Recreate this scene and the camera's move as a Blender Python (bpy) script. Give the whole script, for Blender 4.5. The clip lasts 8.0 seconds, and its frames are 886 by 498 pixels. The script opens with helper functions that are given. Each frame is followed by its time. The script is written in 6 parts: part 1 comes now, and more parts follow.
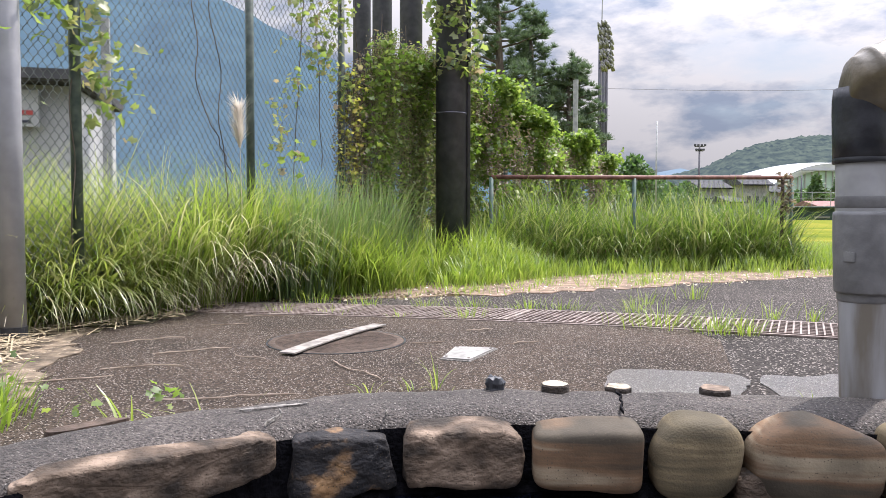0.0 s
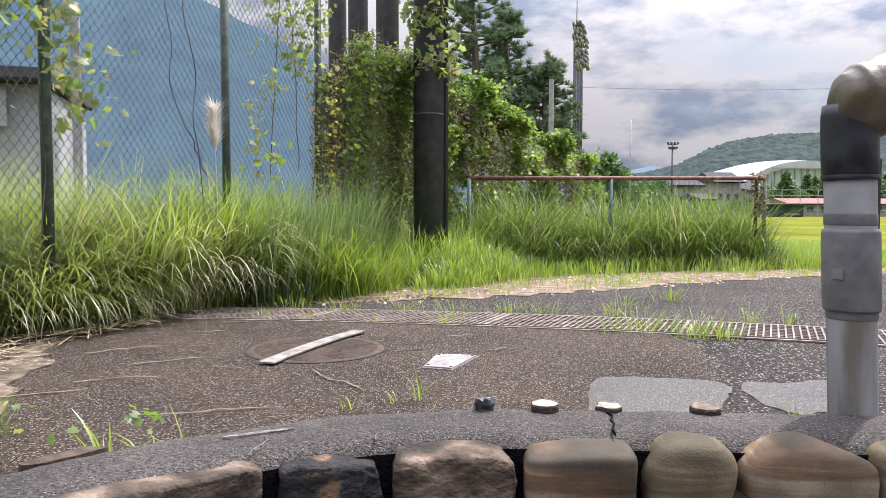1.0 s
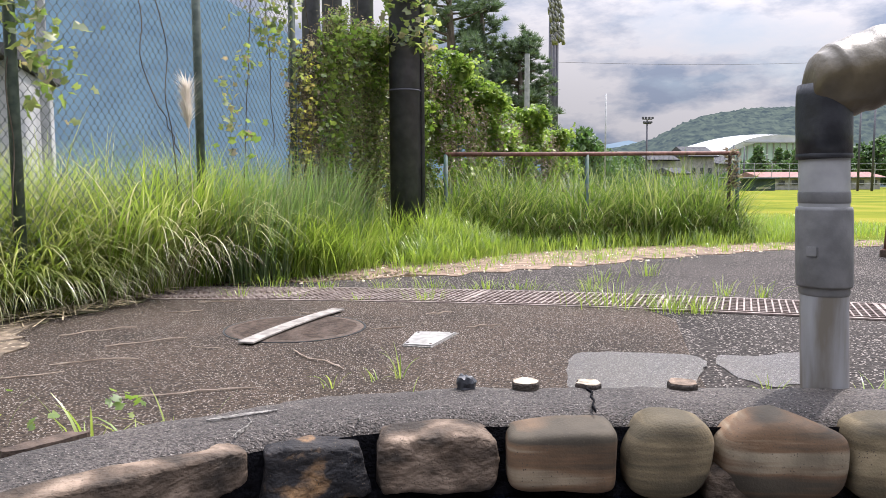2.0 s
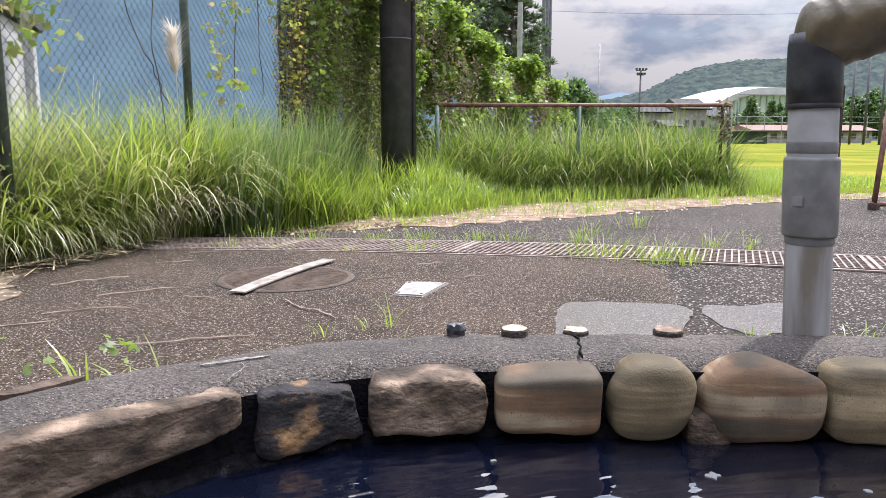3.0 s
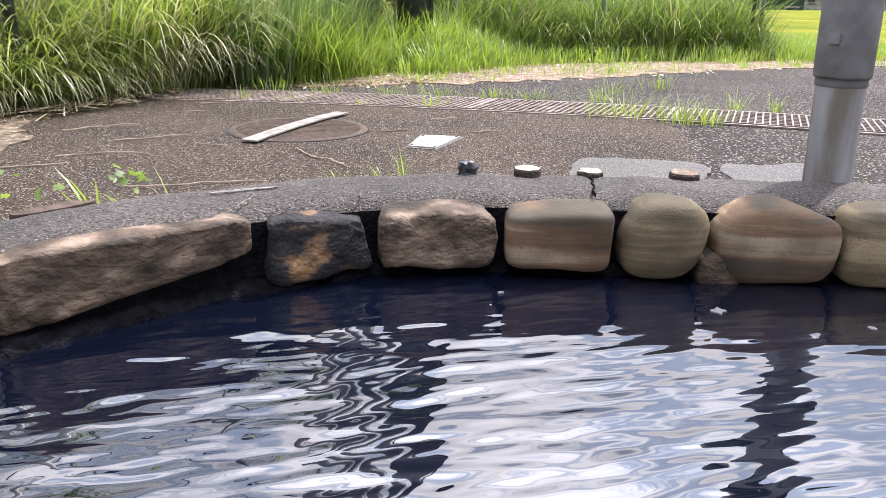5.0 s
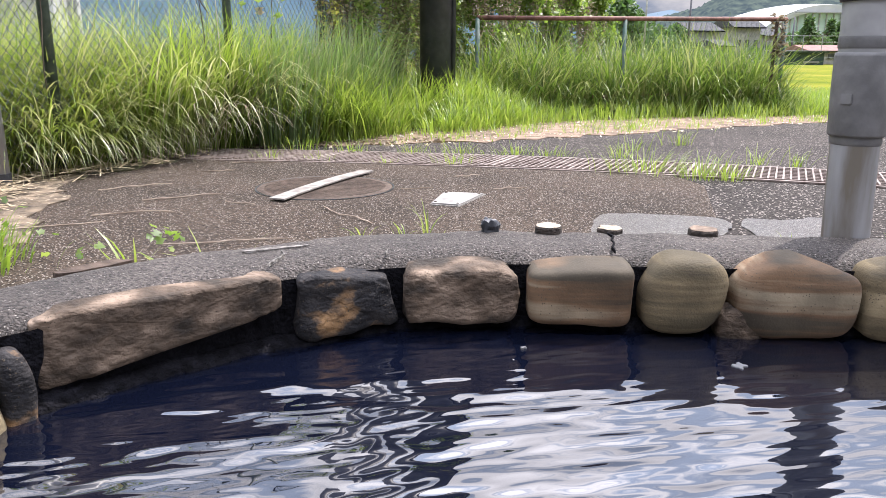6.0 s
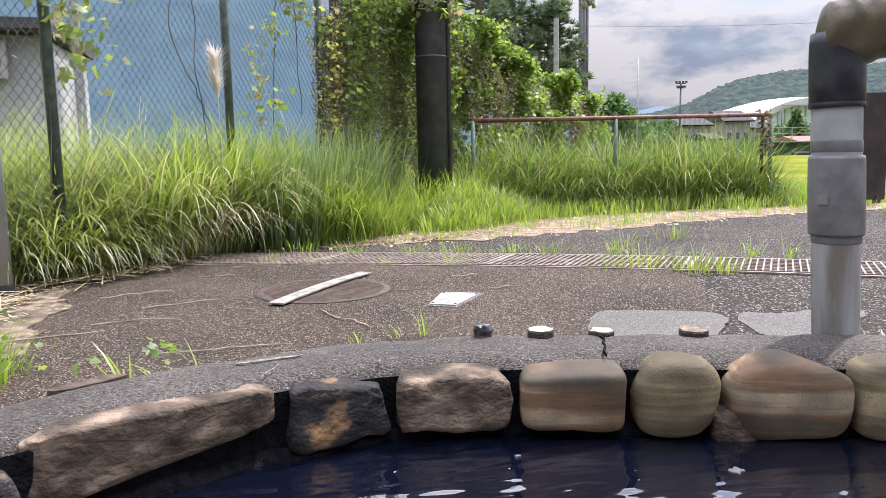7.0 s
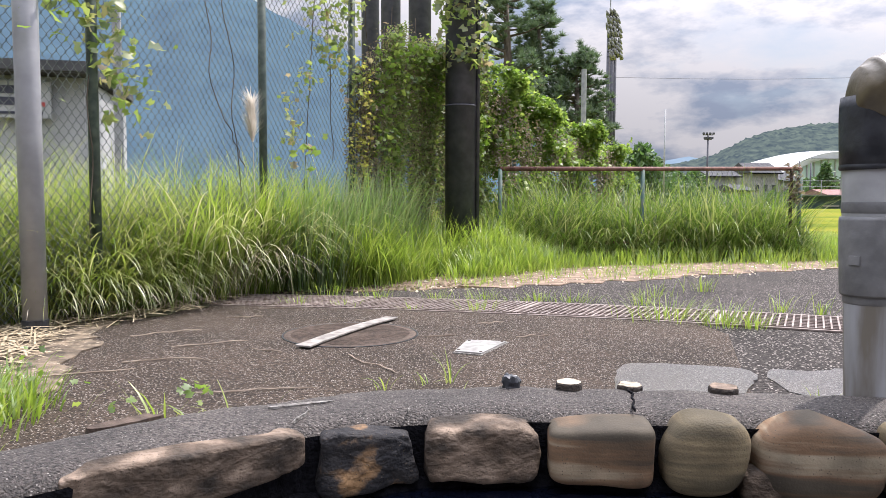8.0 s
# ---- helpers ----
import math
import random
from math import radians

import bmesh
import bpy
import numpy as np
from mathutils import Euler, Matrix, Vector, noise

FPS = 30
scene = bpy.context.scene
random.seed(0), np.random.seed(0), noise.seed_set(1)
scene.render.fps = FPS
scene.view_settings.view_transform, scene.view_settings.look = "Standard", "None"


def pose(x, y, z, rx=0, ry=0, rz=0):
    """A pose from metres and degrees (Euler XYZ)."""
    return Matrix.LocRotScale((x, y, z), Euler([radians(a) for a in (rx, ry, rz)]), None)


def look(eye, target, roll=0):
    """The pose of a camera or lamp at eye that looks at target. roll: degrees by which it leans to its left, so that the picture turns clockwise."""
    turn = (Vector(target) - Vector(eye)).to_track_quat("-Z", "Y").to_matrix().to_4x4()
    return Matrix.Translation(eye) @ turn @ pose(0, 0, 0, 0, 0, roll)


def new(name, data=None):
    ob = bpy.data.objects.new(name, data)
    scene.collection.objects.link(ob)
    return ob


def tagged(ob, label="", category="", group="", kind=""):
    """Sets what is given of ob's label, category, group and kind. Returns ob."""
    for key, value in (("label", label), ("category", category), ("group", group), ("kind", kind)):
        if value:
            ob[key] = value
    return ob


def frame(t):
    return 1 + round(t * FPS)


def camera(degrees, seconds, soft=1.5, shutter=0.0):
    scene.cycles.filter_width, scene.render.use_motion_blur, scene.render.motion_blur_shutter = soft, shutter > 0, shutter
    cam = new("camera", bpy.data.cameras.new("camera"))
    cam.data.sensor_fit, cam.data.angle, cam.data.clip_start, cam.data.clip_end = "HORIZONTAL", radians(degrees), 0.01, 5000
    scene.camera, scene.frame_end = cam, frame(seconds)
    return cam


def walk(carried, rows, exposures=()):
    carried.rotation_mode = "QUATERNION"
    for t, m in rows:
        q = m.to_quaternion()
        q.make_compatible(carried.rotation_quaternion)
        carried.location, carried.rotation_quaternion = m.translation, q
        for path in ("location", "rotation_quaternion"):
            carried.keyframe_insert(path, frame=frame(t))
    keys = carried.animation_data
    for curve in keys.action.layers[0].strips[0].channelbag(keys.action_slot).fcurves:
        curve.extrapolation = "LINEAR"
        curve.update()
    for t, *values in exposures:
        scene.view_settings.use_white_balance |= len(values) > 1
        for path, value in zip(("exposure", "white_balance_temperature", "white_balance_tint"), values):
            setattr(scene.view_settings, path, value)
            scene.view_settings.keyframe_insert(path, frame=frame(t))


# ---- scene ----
cam = camera(62.8, 8.0, soft=0.85)
PATH = [
    (0, (0.403, -0.448, 0.561), (0.569, 1.543, 0.464), 0.2),
    (0.5, (0.4, -0.461, 0.584), (0.591, 1.527, 0.488), 0.3),
    (1, (0.383, -0.418, 0.598), (0.616, 1.566, 0.494), 0.1),
    (2.5, (0.374, -0.424, 0.607), (0.686, 1.538, 0.378), -0.2),
    (3, (0.374, -0.43, 0.601), (0.692, 1.522, 0.3), -0.0),
    (3.5, (0.387, -0.408, 0.561), (0.708, 1.528, 0.176), 0.2),
    (4, (0.384, -0.405, 0.547), (0.717, 1.508, 0.067), 0.6),
    (4.5, (0.389, -0.412, 0.549), (0.711, 1.481, -0.012), 1.2),
    (4.7, (0.385, -0.416, 0.541), (0.688, 1.451, -0.108), 1.3),
    (5.8, (0.378, -0.446, 0.547), (0.587, 1.432, -0.107), 0.9),
    (6, (0.376, -0.454, 0.554), (0.586, 1.469, 0.045), 0.3),
    (6.5, (0.391, -0.472, 0.579), (0.598, 1.487, 0.232), -1.6),
    (7, (0.394, -0.473, 0.579), (0.604, 1.5, 0.327), -1.1),
    (7.5, (0.386, -0.489, 0.591), (0.558, 1.496, 0.425), -0.2),
    (8, (0.377, -0.496, 0.592), (0.524, 1.495, 0.463), 0.2),
]
walk(cam, [(t, look(e, g, r)) for t, e, g, r in PATH], [(0.0, 0.22, 6450, 18), (1.0, 0.12, 6450, 18), (2.5, 0.23, 6450, 18), (4.0, 0.36, 6450, 18), (4.7, 0.39, 6450, 18), (5.8, 0.40, 6450, 18), (6.5, 0.37, 6450, 18), (7.5, 0.25, 6450, 18), (8.0, 0.20, 6450, 18)])

# ---- world, sun, exposure ----
SUN_EL, SUN_AZ = radians(60), radians(50)      # azimuth from +y towards +x
world = bpy.data.worlds.new("sky")
scene.world = world
world.use_nodes = True
wn, wl = world.node_tree.nodes, world.node_tree.links
wn.clear()
w_out = wn.new("ShaderNodeOutputWorld")
sky = wn.new("ShaderNodeTexSky")
sky.sky_type, sky.sun_disc = "NISHITA", False
sky.sun_elevation, sky.sun_rotation = SUN_EL, SUN_AZ
sky.air_density, sky.dust_density = 1.2, 0.8
b_sky = wn.new("ShaderNodeBackground")
b_sky.inputs["Strength"].default_value = 0.10
b_cld = wn.new("ShaderNodeBackground")
tc = wn.new("ShaderNodeTexCoord")
mp = wn.new("ShaderNodeMapping")
mp.inputs["Scale"].default_value = (1.0, 1.0, 2.6)
mp.inputs["Location"].default_value = (0.35, 0.0, 0.2)
n1 = wn.new("ShaderNodeTexNoise")
n1.inputs["Scale"].default_value = 3.1
n1.inputs["Detail"].default_value = 9
n1.inputs["Roughness"].default_value = 0.56
n2 = wn.new("ShaderNodeTexNoise")
n2.inputs["Scale"].default_value = 5.5
n2.inputs["Detail"].default_value = 9
n2.inputs["Roughness"].default_value = 0.58
r1 = wn.new("ShaderNodeValToRGB")
r1.color_ramp.elements[0].position, r1.color_ramp.elements[1].position = 0.16, 0.42
r2 = wn.new("ShaderNodeValToRGB")
r2.color_ramp.elements[0].position, r2.color_ramp.elements[1].position = 0.42, 0.56
r2.color_ramp.elements[0].color = (0.43, 0.52, 0.67, 1)
r2.color_ramp.elements[1].color = (0.96, 0.97, 1.0, 1)
mx = wn.new("ShaderNodeMixShader")
# clouds glow round the veiled sun
sdv = (math.cos(SUN_EL) * math.sin(SUN_AZ), math.cos(SUN_EL) * math.cos(SUN_AZ), math.sin(SUN_EL))
dt = wn.new("ShaderNodeVectorMath")
dt.operation = "DOT_PRODUCT"
dt.inputs[1].default_value = sdv
wl.new(tc.outputs["Generated"], dt.inputs[0])
cl_ = wn.new("ShaderNodeMath")
cl_.operation = "MAXIMUM"
cl_.inputs[1].default_value = 0.0
wl.new(dt.outputs["Value"], cl_.inputs[0])
pw = wn.new("ShaderNodeMath")
pw.operation = "POWER"
pw.inputs[1].default_value = 6.0
wl.new(cl_.outputs[0], pw.inputs[0])
ad = wn.new("ShaderNodeMath")
ad.operation = "MULTIPLY_ADD"
ad.inputs[1].default_value, ad.inputs[2].default_value = 3.5, 0.0
wl.new(pw.outputs[0], ad.inputs[0])
# and the cover is several times as bright overhead as at the horizon
sz = wn.new("ShaderNodeSeparateXYZ")
wl.new(tc.outputs["Generated"], sz.inputs[0])
up_ = wn.new("ShaderNodeMath")
up_.operation = "MULTIPLY_ADD"
up_.use_clamp = False
up_.inputs[1].default_value, up_.inputs[2].default_value = 4.0, 0.45
z2 = wn.new("ShaderNodeMath")
z2.operation = "MULTIPLY"
wl.new(sz.outputs["Z"], z2.inputs[0])
wl.new(sz.outputs["Z"], z2.inputs[1])
wl.new(z2.outputs[0], up_.inputs[0])
sm = wn.new("ShaderNodeMath")
sm.operation = "ADD"
wl.new(up_.outputs[0], sm.inputs[0])
wl.new(ad.outputs[0], sm.inputs[1])
wl.new(sm.outputs[0], b_cld.inputs["Strength"])
wl.new(tc.outputs["Generated"], mp.inputs["Vector"])
wl.new(mp.outputs[0], n1.inputs["Vector"])
wl.new(mp.outputs[0], n2.inputs["Vector"])
wl.new(n1.outputs["Fac"], r1.inputs["Fac"])
wl.new(n2.outputs["Fac"], r2.inputs["Fac"])
wl.new(sky.outputs[0], b_sky.inputs["Color"])
wl.new(r2.outputs[0], b_cld.inputs["Color"])
wl.new(r1.outputs[0], mx.inputs["Fac"])
wl.new(b_sky.outputs[0], mx.inputs[1])
wl.new(b_cld.outputs[0], mx.inputs[2])
wl.new(mx.outputs[0], w_out.inputs["Surface"])

sun = bpy.data.lights.new("sun", "SUN")
sun.energy, sun.angle, sun.color = 5.0, radians(1.0), (1.0, 0.95, 0.86)
sun_ob = new("sun", sun)
sd = Vector((math.cos(SUN_EL) * math.sin(SUN_AZ), math.cos(SUN_EL) * math.cos(SUN_AZ), math.sin(SUN_EL)))
sun_ob.matrix_world = look(sd * 30, (0, 0, 0))

# ---- materials ----
rng = np.random.default_rng(7)


def mat(name, cols, rough=0.8, scale=8.0, detail=6, bump=0.0, bscale=None, metal=0.0, spec=0.5, island=0.0,
        objrand=0.0, speck=None, stretch=(1, 1, 1), stops=(0.35, 0.65), big=0.0, bigscale=1.2, coat=0.0):
    """A surface: two colours mixed by grain noise, optional larger stains, specks, relief and variation by piece."""
    m = bpy.data.materials.new(name)
    m.use_nodes = True
    nt = m.node_tree
    N, L = nt.nodes, nt.links
    bs = N["Principled BSDF"]
    co = N.new("ShaderNodeTexCoord")
    ma = N.new("ShaderNodeMapping")
    ma.inputs["Scale"].default_value = stretch
    L.new(co.outputs["Object"], ma.inputs["Vector"])
    nz = N.new("ShaderNodeTexNoise")
    nz.inputs["Scale"].default_value, nz.inputs["Detail"].default_value = scale, detail
    L.new(ma.outputs[0], nz.inputs["Vector"])
    rp = N.new("ShaderNodeValToRGB")
    e = rp.color_ramp.elements
    e[0].position, e[1].position = stops
    e[0].color, e[1].color = (*cols[0], 1), (*cols[-1], 1)
    if len(cols) == 3:
        k = e.new((stops[0] + stops[1]) / 2)
        k.color = (*cols[1], 1)
    L.new(nz.outputs["Fac"], rp.inputs["Fac"])
    col = rp.outputs[0]

    def mul(c, fac_out, lo, hi):
        mr = N.new("ShaderNodeMapRange")
        mr.inputs["To Min"].default_value, mr.inputs["To Max"].default_value = lo, hi
        L.new(fac_out, mr.inputs["Value"])
        hs = N.new("ShaderNodeHueSaturation")
        L.new(mr.outputs[0], hs.inputs["Value"])
        L.new(c, hs.inputs["Color"])
        return hs.outputs[0]

    if big:
        nb = N.new("ShaderNodeTexNoise")
        nb.inputs["Scale"].default_value, nb.inputs["Detail"].default_value = bigscale, 5
        L.new(co.outputs["Object"], nb.inputs["Vector"])
        cr = N.new("ShaderNodeMapRange")
        cr.inputs["From Min"].default_value, cr.inputs["From Max"].default_value = 0.3, 0.7
        L.new(nb.outputs["Fac"], cr.inputs["Value"])
        col = mul(col, cr.outputs[0], 1 - big, 1 + big)
    if island:
        gi = N.new("ShaderNodeNewGeometry")
        col = mul(col, gi.outputs["Random Per Island"], 1 - island, 1 + island)
    if objrand:
        oi = N.new("ShaderNodeObjectInfo")
        col = mul(col, oi.outputs["Random"], 1 - objrand, 1 + objrand)
    if speck:
        sc, amount, scol = speck
        vo = N.new("ShaderNodeTexVoronoi")
        vo.inputs["Scale"].default_value = sc
        L.new(co.outputs["Object"], vo.inputs["Vector"])
        sp = N.new("ShaderNodeSeparateColor")
        L.new(vo.outputs["Color"], sp.inputs[0])
        gt = N.new("ShaderNodeMath")
        gt.operation = "GREATER_THAN"
        gt.inputs[1].default_value = 1 - amount
        L.new(sp.outputs[0], gt.inputs[0])
        lt = N.new("ShaderNodeMath")
        lt.operation = "LESS_THAN"
        lt.inputs[1].default_value = 0.42
        L.new(vo.outputs["Distance"], lt.inputs[0])
        an = N.new("ShaderNodeMath")
        an.operation = "MULTIPLY"
        L.new(gt.outputs[0], an.inputs[0])
        L.new(lt.outputs[0], an.inputs[1])
        ms = N.new("ShaderNodeMix")
        ms.data_type = "RGBA"
        L.new(an.outputs[0], ms.inputs["Factor"])
        L.new(col, ms.inputs[6])
        ms.inputs[7].default_value = (*scol, 1)
        col = ms.outputs[2]
    L.new(col, bs.inputs["Base Color"])
    bs.inputs["Roughness"].default_value = rough
    bs.inputs["Metallic"].default_value = metal
    bs.inputs["Specular IOR Level"].default_value = spec
    bs.inputs["Coat Weight"].default_value = coat
    if bump:
        nb2 = N.new("ShaderNodeTexNoise")
        nb2.inputs["Scale"].default_value, nb2.inputs["Detail"].default_value = bscale or scale * 4, 8
        L.new((co.outputs["Object"] if stretch[0] != 1 and stretch[1] != 1 else ma.outputs[0]), nb2.inputs["Vector"])
        bm_ = N.new("ShaderNodeBump")
        bm_.inputs["Strength"].default_value = min(1.0, bump)
        bm_.inputs["Distance"].default_value = 0.01 if bump <= 1 else 0.01 * bump
        L.new(nb2.outputs["Fac"], bm_.inputs["Height"])
        L.new(bm_.outputs[0], bs.inputs["Normal"])
    return m


def leafy(name, cols, through_cols, trans=0.45, rough=0.45, gloss=0.05):
    """Leaves and blades: diffuse and light let through, with colour varied from blade to blade."""
    m = bpy.data.materials.new(name)
    m.use_nodes = True
    nt = m.node_tree
    N, L = nt.nodes, nt.links
    N.remove(N["Principled BSDF"])
    out = N["Material Output"]
    gi = N.new("ShaderNodeNewGeometry")

    def ramp(cs):
        rp = N.new("ShaderNodeValToRGB")
        e = rp.color_ramp.elements
        e[0].color, e[1].color = (*cs[0], 1), (*cs[-1], 1)
        for i, c in enumerate(cs[1:-1]):
            k = e.new((i + 1) / (len(cs) - 1))
            k.color = (*c, 1)
        L.new(gi.outputs["Random Per Island"], rp.inputs["Fac"])
        return rp.outputs[0]

    d = N.new("ShaderNodeBsdfDiffuse")
    t = N.new("ShaderNodeBsdfTranslucent")
    g = N.new("ShaderNodeBsdfGlossy")
    g.inputs["Roughness"].default_value = rough
    L.new(ramp(cols), d.inputs["Color"])
    L.new(ramp(through_cols), t.inputs["Color"])
    a = N.new("ShaderNodeMixShader")
    a.inputs[0].default_value = trans
    L.new(d.outputs[0], a.inputs[1])
    L.new(t.outputs[0], a.inputs[2])
    b = N.new("ShaderNodeMixShader")
    b.inputs[0].default_value = gloss
    L.new(a.outputs[0], b.inputs[1])
    L.new(g.outputs[0], b.inputs[2])
    L.new(b.outputs[0], out.inputs["Surface"])
    return m


def haze_glow_mat(name, c0, c1, glow, strength, scale, bump=0.0):
    """Far wooded slopes; kilometres of lit air are imitated by an emission tint."""
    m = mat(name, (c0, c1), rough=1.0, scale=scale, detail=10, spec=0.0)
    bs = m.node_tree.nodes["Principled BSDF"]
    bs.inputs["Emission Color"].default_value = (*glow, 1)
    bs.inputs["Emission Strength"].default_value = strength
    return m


M_SLAB = mat("slab_concrete", ((0.019, 0.0128, 0.0092), (0.108, 0.077, 0.055)), rough=0.85, spec=0.3, scale=110, bump=2.6, bscale=190,
             big=0.34, bigscale=1.7, speck=(170, 0.26, (0.42, 0.37, 0.32)))
M_ASPH = mat("asphalt", ((0.010, 0.0085, 0.0075), (0.066, 0.056, 0.050)), rough=0.85, spec=0.2, scale=60, bump=2.4, bscale=80,
             big=0.34, bigscale=1.3, speck=(105, 0.27, (0.33, 0.295, 0.265)))
M_KERB = mat("rim_mortar", ((0.020, 0.0165, 0.0145), (0.125, 0.106, 0.094)), rough=0.72, scale=190, bump=1.3, bscale=300,
             big=0.38, bigscale=5, speck=(330, 0.08, (0.27, 0.245, 0.22)))
# wet mortar, with the shade under the rim stones painted in as near black
M_MORTAR = mat("wet_shade_mortar", ((0.003, 0.003, 0.004), (0.010, 0.010, 0.013)), rough=0.75, scale=60, bump=0.9, bscale=160, spec=0.06)
M_FIELD = mat("field_turf", ((0.075, 0.105, 0.008), (0.15, 0.16, 0.014), (0.23, 0.19, 0.04)), rough=0.95, scale=0.35, detail=10,
              stops=(0.35, 0.75), bump=0.6, bscale=25, spec=0.05)
M_SAND = mat("dry_ground", ((0.09, 0.062, 0.042), (0.27, 0.19, 0.135)), rough=0.95, scale=9, bump=0.8, bscale=60, big=0.2,
             speck=(70, 0.1, (0.2, 0.15, 0.1)))
M_SOIL = mat("dark_soil", ((0.03, 0.035, 0.012), (0.10, 0.085, 0.045)), rough=1, scale=14, bump=0.8, bscale=50)
M_IRON = mat("rusty_iron", ((0.042, 0.030, 0.023), (0.090, 0.065, 0.050)), rough=0.8, spec=0.25, scale=45, bump=0.4, bscale=200, big=0.2, bigscale=5)
M_GRATE = mat("galvanised_grate", ((0.13, 0.095, 0.082), (0.27, 0.225, 0.20)), rough=0.7, scale=22, metal=0.15, big=0.25, bigscale=4)
M_PIT = mat("drain_pit", ((0.07, 0.048, 0.042), (0.14, 0.10, 0.088)), rough=0.95, scale=20)
M_WHITE = mat("white_plastic", ((0.15, 0.145, 0.135), (0.29, 0.28, 0.265)), rough=0.6, scale=30, big=0.1, bigscale=9)
M_PVC = mat("grey_pvc", ((0.215, 0.222, 0.228), (0.315, 0.322, 0.328)), rough=0.4, scale=9, bump=0.08, bscale=40, big=0.18, bigscale=9)
M_PVC_S = mat("stained_pvc", ((0.155, 0.14, 0.115), (0.25, 0.252, 0.255), (0.31, 0.318, 0.328)), rough=0.45, scale=9, stretch=(2.2, 2.2, 0.35), stops=(0.36, 0.60), bump=0.06, bscale=40)
M_PVC_D = mat("grey_pvc_wrap", ((0.115, 0.117, 0.119), (0.165, 0.167, 0.169)), rough=0.5, scale=24, bump=0.15, bscale=60, big=0.1, bigscale=12)
M_BLACK = mat("black_rubber", ((0.012, 0.014, 0.018), (0.03, 0.033, 0.04)), rough=0.4, scale=30, bump=0.1, bscale=90)
M_WRAP = mat("brown_foil_wrap", ((0.06, 0.048, 0.028), (0.14, 0.115, 0.07)), rough=0.36, scale=12, bump=0.45, bscale=22, spec=0.5, big=0.3, bigscale=8)
M_POST = mat("painted_post_grey", ((0.23, 0.235, 0.25), (0.30, 0.305, 0.32)), rough=0.4, scale=10, big=0.07, bigscale=4)
M_POLE = mat("brown_steel_pole", ((0.044, 0.045, 0.060), (0.070, 0.071, 0.090)), rough=0.55, scale=12, big=0.2, bigscale=3, bump=0.1, bscale=60)
M_FPOST = mat("green_fence_steel", ((0.035, 0.055, 0.045), (0.08, 0.105, 0.085)), rough=0.6, scale=25, big=0.3, bigscale=7)
M_MESH = mat("fence_wire", ((0.06, 0.075, 0.07), (0.13, 0.15, 0.14)), rough=0.55, scale=10, metal=0.2)
M_RUST = mat("red_rust", ((0.09, 0.035, 0.028), (0.20, 0.095, 0.07)), rough=0.7, scale=18, big=0.25, bigscale=5)
M_GREENP = mat("green_paint_worn", ((0.045, 0.10, 0.085), (0.11, 0.14, 0.12)), rough=0.65, scale=16, big=0.3, bigscale=5)
M_STONE = []
for i, (a, b, c) in enumerate((((0.056, 0.046, 0.032), (0.135, 0.082, 0.046), (0.235, 0.195, 0.135)),
                               ((0.026, 0.020, 0.015), (0.080, 0.057, 0.040), (0.19, 0.142, 0.105)),
                               ((0.060, 0.049, 0.029), (0.140, 0.109, 0.062), (0.235, 0.19, 0.115)),
                               ((0.008, 0.008, 0.010), (0.022, 0.020, 0.020), (0.24, 0.14, 0.065)))):
    M_STONE.append(mat("rim_stone_%s" % "abcd"[i], (a, b, c), rough=0.78, spec=0.3, scale=9 if i in (0, 2) else 16, detail=9, bump=(0.14, 1.1, 0.22, 1.1)[i], bscale=(260, 60, 260, 60)[i],
                       stretch=(0.22, 0.22, 3.4) if i in (0, 2) else (1, 1, 1.4), stops=((0.40, 0.60) if i in (0, 2) else (0.36, 0.66) if i == 1 else (0.42, 0.68)), big=0.35, bigscale=14,
                       speck=(420, 0.06, (0.07, 0.055, 0.04))))
M_MEADOW = leafy("meadow_grass", ((0.040, 0.075, 0.016), (0.085, 0.140, 0.026), (0.145, 0.205, 0.042), (0.27, 0.28, 0.11)),
                 ((0.10, 0.20, 0.02), (0.19, 0.31, 0.035), (0.29, 0.39, 0.07), (0.38, 0.39, 0.16)), 0.42, 0.4, 0.04)
M_GRASS = leafy("long_grass", ((0.09, 0.125, 0.03), (0.155, 0.20, 0.042), (0.235, 0.275, 0.075), (0.48, 0.46, 0.27)),
                ((0.26, 0.38, 0.05), (0.37, 0.48, 0.07), (0.50, 0.57, 0.13), (0.6, 0.57, 0.3)), 0.5, 0.35, 0.06)
M_TALL = leafy("seeding_grass", ((0.085, 0.135, 0.028), (0.16, 0.235, 0.045), (0.27, 0.33, 0.075), (0.43, 0.42, 0.21)),
               ((0.22, 0.36, 0.04), (0.34, 0.47, 0.07), (0.47, 0.55, 0.13), (0.55, 0.53, 0.25)), 0.5)
M_REED = leafy("reed_blades", ((0.055, 0.095, 0.040), (0.090, 0.150, 0.055), (0.14, 0.205, 0.08), (0.22, 0.24, 0.12)),
               ((0.14, 0.27, 0.05), (0.22, 0.37, 0.08), (0.30, 0.43, 0.13), (0.36, 0.38, 0.18)), 0.45, 0.3, 0.10)
# paler version of the long grass, sun highlights put into its colour
M_PALE = leafy("sun_painted_blades", ((0.20, 0.25, 0.07), (0.32, 0.36, 0.13), (0.45, 0.47, 0.24), (0.55, 0.53, 0.34)),
               ((0.35, 0.45, 0.08), (0.45, 0.52, 0.14), (0.55, 0.58, 0.22), (0.6, 0.57, 0.3)), 0.45)
M_PLUME = leafy("plume_fluff", ((0.66, 0.60, 0.52), (0.78, 0.73, 0.66)), ((0.7, 0.64, 0.55), (0.8, 0.75, 0.68)), 0.4)
